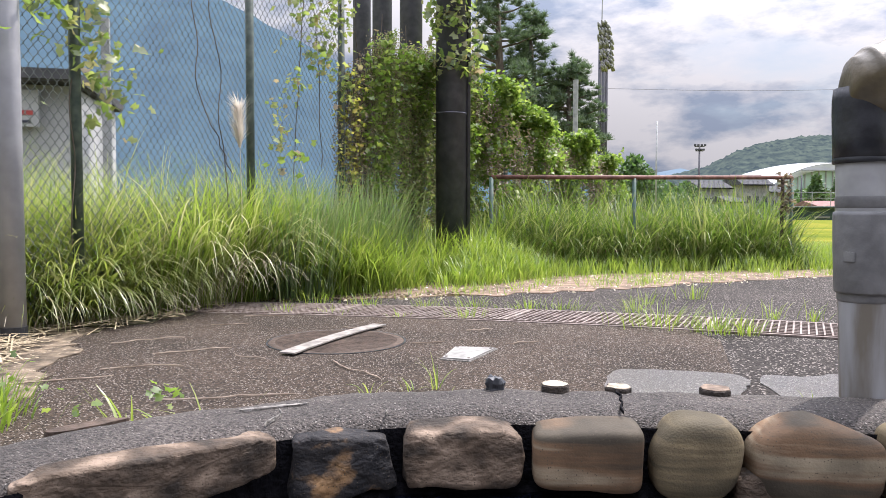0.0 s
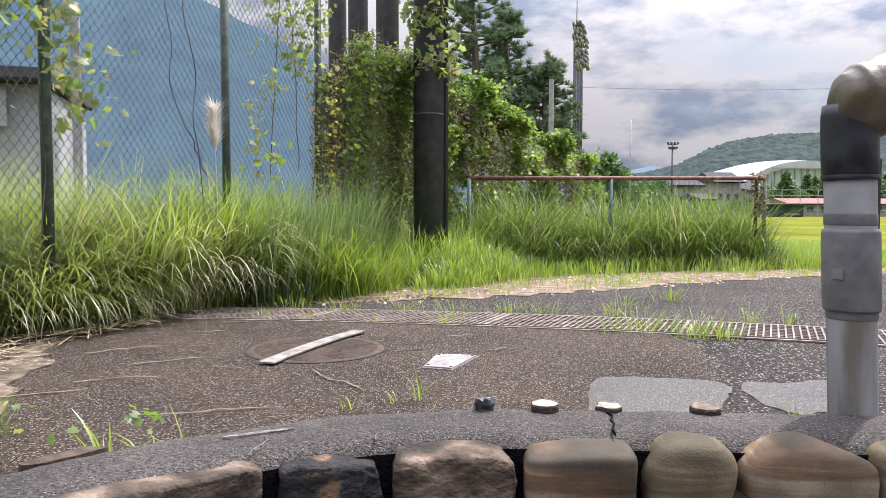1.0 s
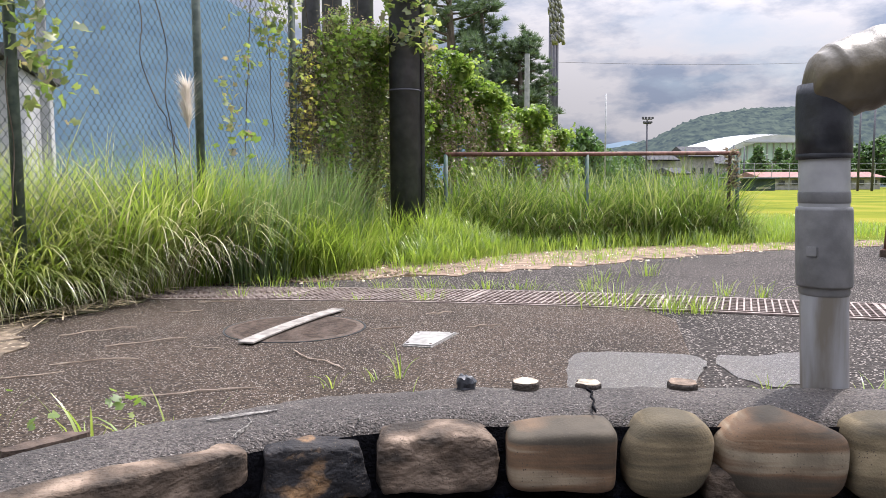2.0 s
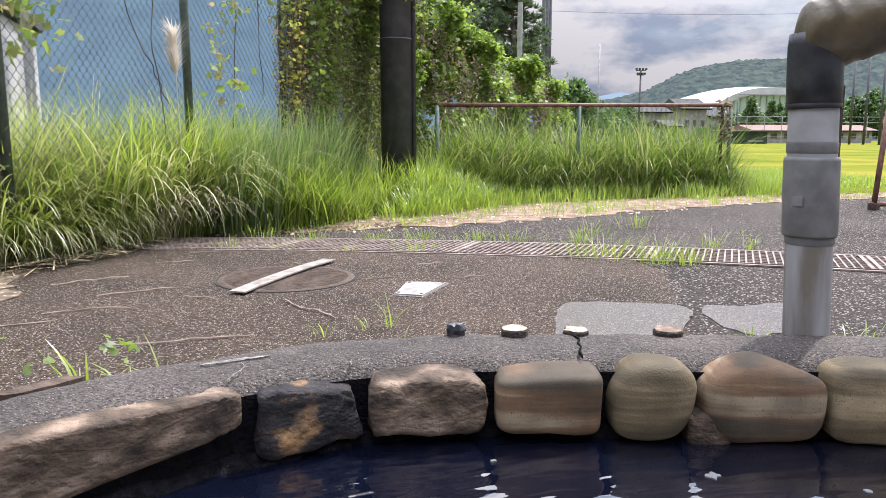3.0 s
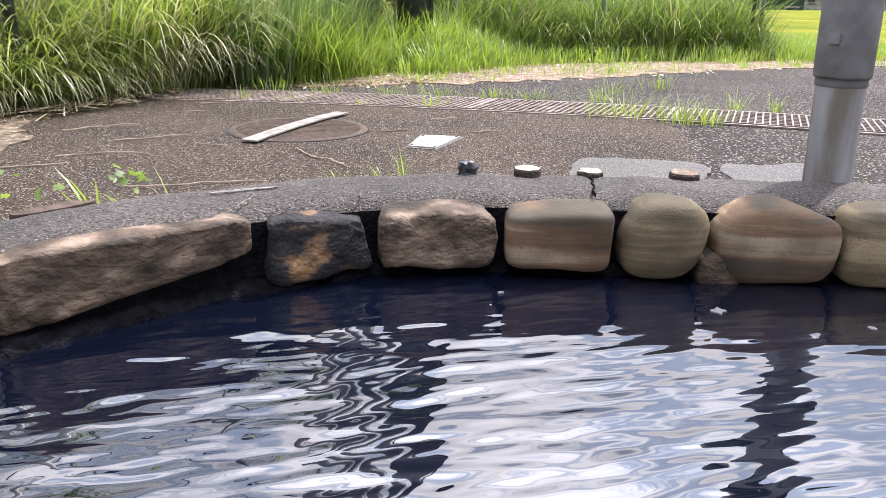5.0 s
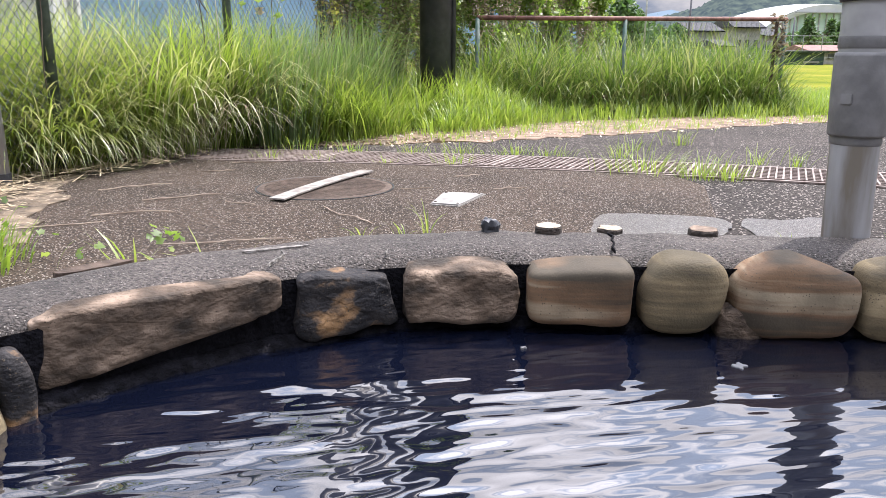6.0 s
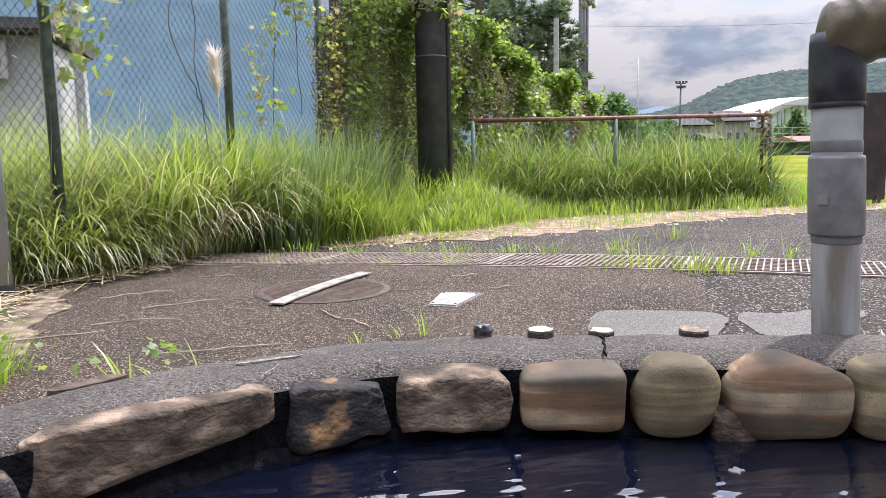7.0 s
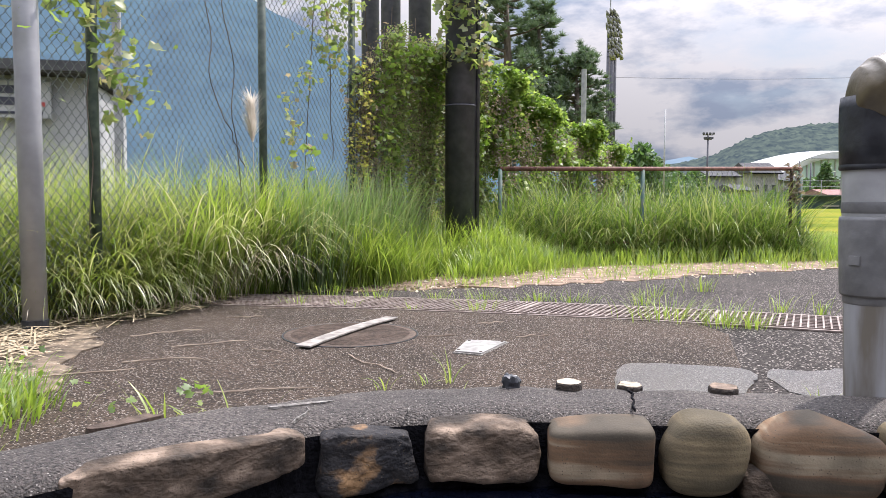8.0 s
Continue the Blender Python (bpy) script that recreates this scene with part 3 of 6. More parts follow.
# bowed white batten lying over the manhole cover
P0, P1 = Vector((0.032, 2.395, 0)), Vector((0.388, 3.105, 0))
pd = (P1 - P0).normalized()
pn = Vector((-pd.y, pd.x, 0))
V, F = [], []
for i in range(17):
    s = i / 16
    c = P0.lerp(P1, s) + pn * (0.012 * math.sin(math.pi * s)) + Vector((0, 0, 0.0145 + 0.003 * math.sin(math.pi * s)))
    for a, b in ((-0.034, 0), (0.034, 0), (0.034, 0.006), (-0.034, 0.006)):
        V.append(c + pn * a + Vector((0, 0, b)))
for i in range(16):
    for j in range(4):
        F.append([i * 4 + j, i * 4 + (j + 1) % 4, i * 4 + 4 + (j + 1) % 4, i * 4 + 4 + j])
F += [[3, 2, 1, 0], [64, 65, 66, 67]]
thing("batten", V, F, M_BATTEN, "bowed weathered white batten lying across the manhole cover", "batten")

# white square inspection cover
vp = empty("inspection_cover", (0.731, 2.378, 0.006), "small white square inspection cover in the slab", "inspection cover")
pl = [(0.630, 2.288), (0.728, 2.240), (0.862, 2.470), (0.705, 2.512)]
V, F = plate_mesh(pl, 0.0, 0.015)
child("lid", V, F, M_WHITE, vp)
cx, cy = 0.731, 2.378
fr = [(cx + (x - cx) * 1.09, cy + (y - cy) * 1.09) for x, y in pl]
V, F = plate_mesh(fr, 0.0, 0.010)
child("rim_frame", V, F, M_CHALK, vp)
for x, y in pl:
    V, F = disc((cx + (x - cx) * 0.84, cy + (y - cy) * 0.84), 0.006, 0.014, 0.017, 12)
    child("screw", V, F, M_IRON, vp)

# wet patch in front of the rim and on the asphalt
wet = [(p.x, p.y) for p in spline([(1.21, 2.03, 0), (1.33, 2.06, 0), (1.46, 2.02, 0), (1.63, 1.94, 0), (1.59, 1.80, 0), (1.49, 1.66, 0), (1.38, 1.5, 0), (1.15, 1.42, 0), (1.06, 1.6, 0), (1.12, 1.82, 0)], 5, True)]
V, F = plate_mesh(rough_edge(wet, 0.03, 0.006, r), 0.0, 0.0085)
thing("puddle", V, F, M_WET, "thin wet film shining on the slab", "puddle", kind="structure")
wet = [(1.72, 1.96), (1.85, 1.92), (2.0, 1.95), (2.15, 1.9), (2.05, 1.78), (1.9, 1.74), (1.80, 1.58), (1.66, 1.56), (1.64, 1.74)]
wet = [(p.x, p.y) for p in spline([(x, y, 0) for x, y in wet], 5, True)]
V, F = plate_mesh(rough_edge(wet, 0.03, 0.006, r), -0.05, 0.0035)
thing("puddle", V, F, M_WET, "thin wet film shining on the asphalt", "puddle", kind="structure")
# ---- foot bath ----
RIM_Z, WATER_Z = 0.235, 0.109
front = [(-0.006, 0.518), (0.104, 0.592), (0.227, 0.662), (0.345, 0.706), (0.448, 0.728), (0.62, 0.728), (0.823, 0.697), (0.997, 0.667), (1.197, 0.632),
         (1.5, 0.56), (1.95, 0.36), (2.25, 0.0), (2.35, -0.6), (2.1, -1.5), (1.2, -2.1), (0.2, -2.1), (-0.7, -1.6), (-0.95, -0.8), (-0.75, -0.1), (-0.33, 0.27)]
FR = spline([(x, y, 0) for x, y in front], 14, True)
rim_w = 0.135
V, F = [], []
prof = [(-0.004, 0.03), (-0.004, 0.198), (0.002, 0.213), (0.014, 0.225), (0.032, 0.232), (0.06, 0.236), (0.09, 0.235), (0.125, 0.236), (0.150, 0.234), (0.157, 0.226), (0.160, -0.05)]
for i, p in enumerate(FR):
    d = (FR[(i + 1) % len(FR)] - FR[i - 1]).normalized()
    nrm = Vector((-d.y, d.x, 0))
    for o, z in prof:
        q = p + nrm * o
        jz = 0.004 * noise.noise((q.x * 9, q.y * 9, z * 5)) + 0.0025 * noise.noise((q.x * 40, q.y * 40, 3))
        jo = 0.005 * noise.noise((q.x * 12, q.y * 12, 8 + z * 9))
        V.append(q + nrm * jo + Vector((0, 0, z + (jz if z > 0.1 else 0))))
k = len(prof)
for i in range(len(FR)):
    i2 = (i + 1) % len(FR)
    for j in range(k - 1):
        F.append([i * k + j, i * k + j + 1, i2 * k + j + 1, i2 * k + j][::-1])
bath = empty("foot_bath", (0.6, 0.7, 0), "round stone-lined foot bath with a dark mortar rim", "foot bath")
child("rim", V, F, M_KERB, bath, "dark grey mortar rim", smooth=True)
# wet inner wall behind the stones, its shade put into the near-black colour
V, F = [], []
for i, p in enumerate(FR):
    d = (FR[(i + 1) % len(FR)] - FR[i - 1]).normalized()
    nrm = Vector((-d.y, d.x, 0))
    for z in (0.0, 0.06, 0.10, 0.14, 0.18, 0.214):
        q = p - nrm * (0.010 + 0.004 * noise.noise((p.x * 14, p.y * 14, z * 20)))
        V.append(q + Vector((0, 0, z)))
for i in range(len(FR)):
    i2 = (i + 1) % len(FR)
    for j in range(5):
        F.append([i * 6 + j, i * 6 + j + 1, i2 * 6 + j + 1, i2 * 6 + j][::-1])
child("inner_wall", V, F, M_MORTAR, bath, "wet mortar wall, painted near black for shade", smooth=True)
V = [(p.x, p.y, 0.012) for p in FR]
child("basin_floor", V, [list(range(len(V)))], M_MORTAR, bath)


def stone(a, b, top, bot, m, power=4.0, depth=0.05, seed=0, lump=0.010, shear=0.0, label="", peak=0.0, taper=0.0, low=0.0, sink=0.0):
    """A rim stone set between the plan points a and b; top and bot are its heights (left, right).

    power squares it off (low: another power for its lower half), taper draws in its foot, sink sets its face back.
    """
    A_, B_ = Vector((*a, 0)), Vector((*b, 0))
    ex = (B_ - A_) * 0.52
    c = (A_ + B_) / 2
    nrm = Vector((ex.y, -ex.x, 0)).normalized()          # towards the water
    rugged = lump > 0.0095
    V, F = [], []
    nu, nv = 72, 40

    def sp(v, e):
        return math.copysign(abs(v) ** e, v)
    for j in range(nv + 1):
        ph = -math.pi / 2 + math.pi * j / nv
        for i in range(nu):
            th = 2 * math.pi * i / nu
            e = 2.0 / (low if low and math.sin(th) < 0 else power)
            x = sp(math.cos(ph), e) * sp(math.cos(th), e)
            z = sp(math.cos(ph), e) * sp(math.sin(th), e)
            y = sp(math.sin(ph), 0.34 if rugged else 0.42)
            s = (x + 1) / 2
            zt, zb = top[0] + (top[1] - top[0]) * s, bot[0] + (bot[1] - bot[0]) * s
            zz = (zt + zb) / 2 + z * (zt - zb) / 2 + peak * max(0.0, z) * max(0.0, 1 - 1.25 * abs(x + 0.12)) ** 0.8
            wd = x * (1 - taper * max(0.0, -z)) + shear * z
            q = c + ex * wd + nrm * (y * depth + 0.012 - sink) + Vector((0, 0, zz))
            n3 = Vector((q.x * 13 + seed * 7, q.y * 13, q.z * 16))
            n4 = Vector((q.x * 45 + seed, q.y * 45, q.z * 45))
            h = lump * noise.noise(n3) + lump * 0.16 * noise.noise(n4)
            if rugged:
                v1 = noise.voronoi(Vector((q.x * 17 + seed * 3, q.y * 17, q.z * 24)))[0]
                v2 = noise.voronoi(Vector((q.x * 55 + seed * 5, q.y * 55, q.z * 60)))[0]
                h += 0.010 * (0.45 - v1[0]) + 0.0035 * (v2[1] - v2[0] - 0.2)
            q += (ex.normalized() * x + nrm * y + Vector((0, 0, z))).normalized() * h
            V.append(q)
    for j in range(nv):
        for i in range(nu):
            i2 = (i + 1) % nu
            F.append([j * nu + i, j * nu + i2, (j + 1) * nu + i2, (j + 1) * nu + i])
    return child("stone", V, F, m, bath, label, smooth=True)


stone((-0.30, 0.262), (-0.105, 0.435), (0.218, 0.218), (0.06, 0.06), M_STONE[2], 3.6, 0.05, 1, label="tan rim stone at the waterline")
stone((-0.098, 0.440), (-0.066, 0.468), (0.20, 0.20), (0.06, 0.06), M_STONE[3], 3.0, 0.035, 2, 0.006, label="small dark wedge stone")
stone((-0.072, 0.502), (0.222, 0.676), (0.232, 0.226), (0.122, 0.172), M_STONE[1], 11, 0.032, 3, 0.011, label="long grey-brown block with a chipped top edge")
stone((0.262, 0.668), (0.412, 0.712), (0.224, 0.216), (0.118, 0.122), M_STONE[3], 7, 0.032, 4, 0.012, -0.03, sink=0.008, taper=-0.10, label="dark wet stone with an orange-stained top")
stone((0.442, 0.724), (0.626, 0.722), (0.222, 0.222), (0.124, 0.124), M_STONE[1], 8, 0.044, 5, 0.011, taper=0.05, label="squared brown stone with a pitted face")
stone((0.650, 0.718), (0.818, 0.692), (0.219, 0.226), (0.124, 0.120), M_STONE[0], 7.5, 0.052, 6, 0.005, taper=0.03, low=7.0, label="smooth banded sandstone block")
stone((0.838, 0.688), (0.968, 0.664), (0.240, 0.240), (0.111, 0.111), M_STONE[2], 3.0, 0.055, 7, 0.005, 0.17, low=3.8, taper=0.10, label="rounded yellow-brown river stone")
stone((0.985, 0.662), (1.174, 0.628), (0.224, 0.222), (0.108, 0.108), M_STONE[0], 4.6, 0.052, 8, 0.007, label="large banded sandstone with a peaked top", peak=0.022, taper=0.07)
stone((1.188, 0.624), (1.392, 0.577), (0.238, 0.235), (0.11, 0.10), M_STONE[2], 4.5, 0.052, 9, 0.007, label="pale-topped brown sandstone")
stone((1.415, 0.570), (1.60, 0.50), (0.24, 0.235), (0.07, 0.07), M_STONE[0], 4.5, 0.052, 10, 0.008, label="banded sandstone")
stone((0.955, 0.650), (1.03, 0.640), (0.16, 0.16), (0.09, 0.09), M_STONE[1], 3.0, 0.03, 11, 0.006, label="small filler stone")

# black slimy footing just above the waterline, its colour deepened for shade
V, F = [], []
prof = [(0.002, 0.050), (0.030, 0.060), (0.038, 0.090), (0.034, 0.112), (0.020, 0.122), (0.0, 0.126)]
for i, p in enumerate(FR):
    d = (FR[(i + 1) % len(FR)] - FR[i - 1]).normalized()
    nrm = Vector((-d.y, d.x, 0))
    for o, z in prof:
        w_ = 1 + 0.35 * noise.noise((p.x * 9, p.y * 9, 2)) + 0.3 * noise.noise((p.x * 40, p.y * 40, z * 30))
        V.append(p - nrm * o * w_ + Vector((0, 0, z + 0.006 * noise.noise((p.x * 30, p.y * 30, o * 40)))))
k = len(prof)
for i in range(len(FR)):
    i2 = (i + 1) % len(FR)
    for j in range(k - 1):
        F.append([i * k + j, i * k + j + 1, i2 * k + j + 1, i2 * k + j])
child("footing", V, F, M_MORTAR, bath, "black slimy mortar footing at the waterline, shade in its colour", smooth=True)

# water
xs = np.concatenate([np.linspace(-0.97, -0.3, 40), np.linspace(-0.29, 1.7, 300), np.linspace(1.71, 2.36, 30)])
ys = np.concatenate([np.linspace(-2.15, -0.25, 50), np.linspace(-0.245, 0.78, 300)])
WV = []
for y in ys:
    for x in xs:
        calm = 2.0 - 1.3 * min(1.0, max(0.0, (x - 0.15) / 0.9))
        h = 0.0013 * noise.noise((x * 2.2 - 1.6 * y, y * 5, 2)) + calm * (0.0014 * noise.noise((x * 7 - 6.0 * y, y * 19, 6)) + 0.0009 * noise.noise((x * 15 - 13 * y, y * 44, 9)) + 0.00032 * noise.noise((x * 30 - 26 * y, y * 90, 4)))
        WV.append((x, y, WATER_Z + h))
keep = inside(np.array(WV)[:, :2], [(p.x, p.y) for p in FR])
W_ = len(xs)
WF = [[j * W_ + i, j * W_ + i + 1, (j + 1) * W_ + i + 1, (j + 1) * W_ + i] for j in range(len(ys) - 1) for i in range(W_ - 1)
      if keep[j * W_ + i] or keep[j * W_ + i + 1] or keep[(j + 1) * W_ + i]]
thing("bath_water", WV, WF, M_WATER, "dark rippled water reflecting the bright sky", "water", kind="structure", smooth=True)

# unseen boarded wall closing the place behind the bath, added to block low sky
wb = empty("sky_block_wall", (0.6, -3.2, 0), "unseen dark boarded wall added behind the bath to block sky light", "wall", kind="structure")
V, F = box((0.6, -3.26, 1.35), (8.4, 0.08, 2.74), 0, 0.004)
child("backing", V, F, M_TIMBER, wb)
board = mesh("board", *box((0, 0, 0), (0.19, 0.022, 2.72), 0, 0.004), M_TIMBER)
for i in range(42):
    ob = new("board", board)
    ob.parent = wb
    ob.location = (-4.1 + i * 0.2, 0.0, 1.35)

# ---- standpipe with wrapped elbow ----
PX, PY = 1.275, 0.800
sp_ = empty("standpipe", (PX, PY, 0), "grey plastic standpipe with black elbow and taped wrapping", "pipe")
lean = -0.045


def px_at(z):
    return PX + lean * (z - 0.42)


def lathe_z(prof_, seg=32):
    V, F = [], []
    for z, rr in prof_:
        for k in range(seg):
            a = 2 * math.pi * k / seg
            V.append((px_at(z) + rr * math.cos(a), PY + rr * math.sin(a), z))
    for j in range(len(prof_) - 1):
        for k in range(seg):
            k2 = (k + 1) % seg
            F.append([j * seg + k, j * seg + k2, (j + 1) * seg + k2, (j + 1) * seg + k])
    return V, F


V, F = lathe_z([(-0.02, 0.0415), (0.2, 0.0415), (0.43, 0.0415)])
child("lower_pipe", V, F, M_PVC_S, sp_, smooth=True)
V, F = lathe_z([(0.404, 0.0417), (0.408, 0.0438), (0.416, 0.0432), (0.424, 0.0445), (0.428, 0.0415)])
child("sealant_ring", V, F, M_PVC_D, sp_, smooth=True)
V, F = lathe_z([(0.420, 0.041), (0.420, 0.0470), (0.424, 0.0482), (0.50, 0.0486), (0.560, 0.0480), (0.567, 0.0468), (0.568, 0.041)])
child("coupling", V, F, M_PVC_D, sp_, "darker grey taped coupling", smooth=True)
V, F = lathe_z([(0.55, 0.0428), (0.60, 0.0428), (0.67, 0.0428)])
child("upper_pipe", V, F, M_PVC, sp_, smooth=True)
V, F = lathe_z([(0.574, 0.0432), (0.576, 0.0442), (0.592, 0.0440), (0.595, 0.0432)])
child("tape_band", V, F, M_PVC_D, sp_, smooth=True)
el = [(px_at(z), PY, z) for z in (0.655, 0.70, 0.745, 0.770, 0.790)]
V, F = tube(el, [0.0468, 0.0472, 0.0472, 0.0465, 0.044], 28)
child("elbow", V, F, M_BLACK, sp_, "black rubber elbow", smooth=True)
V, F = lathe_z([(0.655, 0.0468), (0.655, 0.0476), (0.660, 0.0478), (0.664, 0.0470)])
child("elbow_collar", V, F, M_BLACK, sp_, smooth=True)
wp = spline([(1.226, 0.802, 0.790), (1.240, 0.799, 0.790), (1.268, 0.795, 0.793), (1.31, 0.786, 0.806), (1.40, 0.762, 0.836), (1.58, 0.70, 0.892), (1.85, 0.57, 0.965), (2.3, 0.35, 1.05)], 12)
V, F = tube(wp, [0.010 + 0.056 * min(1.0, i / 26.0) ** 0.42 for i in range(len(wp))], 40)
V2 = []
for v in V:
    q = Vector((v.x * 7, v.y * 7, v.z * 9))
    q2 = Vector((v.x * 24, v.y * 24, v.z * 14))
    ctr = min(wp, key=lambda w: (w - v).length_squared)
    V2.append(v + (v - ctr).normalized() * (0.010 * noise.noise(q) + 0.008 * abs(noise.noise(q2))))
child("pipe_wrapping", V2, F, M_WRAP, sp_, "crumpled brown foil wrapping with silvery creases", smooth=True)
V, F = box((px_at(0.5) - 0.042, PY - 0.0245, 0.487), (0.020, 0.004, 0.018), -62, 0.001)
child("label_patch", V, F, M_PVC_D, sp_)

# small discs and a sawn stub on the rim
for nm, c, rr, h, m, lab, wob in (("rim_stub", (0.610, 0.868), 0.017, 0.022, M_BLACK, "charred black wooden stub on the mortar rim", 0.35),
                                  ("rim_disc", (0.722, 0.868), 0.024, 0.011, M_SAWN, "pale sawn wood disc with a dark edge on the rim", 0.2),
                                  ("rim_disc", (0.838, 0.850), 0.024, 0.008, M_SAWN, "tan flat disc beside the crack in the rim", 0.3),
                                  ("rim_disc", (1.008, 0.818), 0.027, 0.010, M_SAWN2, "dark brown flat disc on the rim edge", 0.25)):
    if nm == "rim_stub":
        # charred stub: stacked uneven rings, split at the top
        V, F = lathe_z([(RIM_Z - 0.008, rr * 1.15), (RIM_Z + h * 0.3, rr), (RIM_Z + h * 0.7, rr * 1.02), (RIM_Z + h * 1.1, rr * 0.8), (RIM_Z + h * 1.2, 0.001)])
        ox = sum(v[0] for v in V) / len(V)
        oy = sum(v[1] for v in V) / len(V)
        V = [Vector((c[0] + (v[0] - ox) * (1 + 0.35 * noise.noise((v[0] * 110, v[1] * 110, v[2] * 70))), c[1] + (v[1] - oy) * (1 + 0.35 * noise.noise((v[1] * 120, v[0] * 90, v[2] * 60))),
                     v[2] + (0.006 * noise.noise((v[0] * 150, v[1] * 150, 3)) if v[2] > RIM_Z + h * 0.6 else 0))) for v in V]
        thing(nm, V, F, m, lab, "stub", group="bits on the rim")
        continue
    V, F = disc(c, rr, RIM_Z - 0.008, RIM_Z + h, 28, wob, rr * 500 + c[0] * 9)
    ob = thing(nm, V, F, M_BARK2, lab, "disc", group="bits on the rim")
    V, F = disc(c, rr * 0.93, RIM_Z + h - 0.002, RIM_Z + h + 0.0012, 28, wob, rr * 500 + c[0] * 9)
    child("sawn_face", V, F, m, ob)

# ---- left: grey post ----
gp = empty("canopy_post", (-1.195, 2.83, 0), "slender light grey steel post with a black foot", "post")
V, F = tube([(-1.195, 2.83, 0.03), (-1.195, 2.83, 1.0), (-1.195, 2.83, 2.9)], 0.051, 28)
child("shaft", V, F, M_POST, gp, smooth=True)
V, F = tube([(-1.195, 2.83, -0.03), (-1.195, 2.83, 0.065)], 0.055, 28)
child("foot_collar", V, F, M_BLACK, gp, smooth=False)

# ---- tall chain-link fence ----
FA, FD = Vector((-0.431, 4.267, 0)), Vector((0.517, 0.866, 0)).normalized()
FENCE_H, FENCE_LOW = 2.75, 1.58          # beyond the third bay it is lower


def fp_(s, z=0.0, off=0.0):
    return FA + FD * s + Vector((FD.y, -FD.x, 0)) * off + Vector((0, 0, z))


fence = empty("chain_link_fence", tuple(fp_(0)), "tall green chain-link fence hung with vines", "fence")
s = -2.46
posts = [-2.46, -1.24, 0.0, 1.02] + [1.02 + 1.15 * i for i in range(1, 8)]
for s in posts:
    V, F = tube([fp_(s, -0.03), fp_(s, FENCE_H + 0.05 if s < 1.1 else FENCE_LOW)], 0.026, 14)
    child("post", V, F, M_FPOST, fence, smooth=True)
for a, b in zip(posts[:-1], posts[1:]):
    V, F = tube([fp_(a, FENCE_H if b < 1.1 else FENCE_LOW), fp_(b, FENCE_H if b < 1.1 else FENCE_LOW)], 0.019, 10)
    child("top_rail", V, F, M_FPOST, fence, smooth=True)
# wire net, diamonds of 56 mm
dm, dz_, rw = 0.047, 0.031, 0.0021
ZV, ZF = [], []
s_lo, s_hi = -2.46, 3.4
ncol = int((s_hi - s_lo) / dm)
for c_ in range(ncol):
    nrow = int(((FENCE_H if s_lo + c_ * dm < 1.02 else FENCE_LOW) - 0.05) / dz_)
    pts = []
    for k in range(nrow + 1):
        sg = s_lo + (c_ + (0.5 if k % 2 else -0.02)) * dm + 0.010 * noise.noise((c_ * 0.3, k * 0.2, 0))
        pts.append(fp_(sg, 0.05 + k * dz_, 0.005 if k % 2 else -0.004))
    V, F = tube(pts, rw, 3, False)
    o = len(ZV)
    ZV += V
    ZF += [[i + o for i in f] for f in F]
    pts = []
    for k in range(nrow + 1):
        sg = s_lo + (c_ + (-0.48 if k % 2 else 0.02)) * dm + 0.010 * noise.noise((c_ * 0.3, k * 0.2, 0))
        pts.append(fp_(sg, 0.05 + k * dz_, -0.005 if k % 2 else 0.004))
    V, F = tube(pts, rw, 3, False)
    o = len(ZV)
    ZV += V
    ZF += [[i + o for i in f] for f in F]
child("wire_net", ZV, ZF, M_MESH, fence, kind="stuff")

# ---- steel poles of the field's backstop ----
def steel_pole(x, y, rr, h, lab, conduit=False):
    p = empty("steel_pole", (x, y, 0), lab, "pole", group="backstop poles")
    V, F = tube([(x, y, -0.03), (x, y, h)], rr, 32)
    child("shaft", V, F, M_POLE, p, smooth=True)
    V, F = tube([(x, y, 1.44), (x, y, 1.455)], rr + 0.004, 32)
    child("band", V, F, M_POLE, p, smooth=True)
    if conduit:
        V, F = tube([(x + rr + 0.012, y - 0.03, -0.03), (x + rr + 0.012, y - 0.03, h - 0.5)], 0.019, 12)
        child("conduit", V, F, M_POLE, p, smooth=True)
    return p


steel_pole(1.015, 6.05, 0.138, 9.0, "thick dark brown steel pole wrapped with vines, standing in grass", True)
steel_pole(0.77, 9.0, 0.145, 9.0, "dark brown steel pole behind the fence")
steel_pole(0.40, 10.5, 0.145, 9.0, "dark brown steel pole behind the fence")
steel_pole(0.07, 11.6, 0.145, 9.0, "dark brown steel pole behind the fence")

# ---- low fence with red top rail ----
lf = empty("low_fence", (1.41, 6.55, 0), "low rusty fence with red top rail and green posts", "fence")
GL, GM, GR = Vector((1.455, 6.55, 0.918)), Vector((2.965, 6.80, 0.938)), Vector((4.83, 7.12, 0.968))
V, F = tube([GL, GM, GR], 0.022, 12)
child("top_rail", V, F, M_RUST, lf, "flaking red-brown top rail", smooth=True)
for p in (GL, GM, GR):
    V, F = tube([Vector((p.x, p.y, -0.03)), p], 0.021, 12)
    child("post", V, F, M_GREENP, lf, smooth=True)
V, F = tube([GR + Vector((-0.11, -0.02, 0)), GR + Vector((-0.11, -0.02, -0.9))], 0.018, 10)
child("gate_stile", V, F, M_IRON, lf, smooth=True)
V, F = tube([GL + Vector((0, 0, -0.75)), GR + Vector((0, 0, -0.75))], 0.016, 8)
child("bottom_rail", V, F, M_RUST, lf, smooth=True)
ZV, ZF = [], []
ln = (GR - GL).length
gd = (GR - GL).normalized()
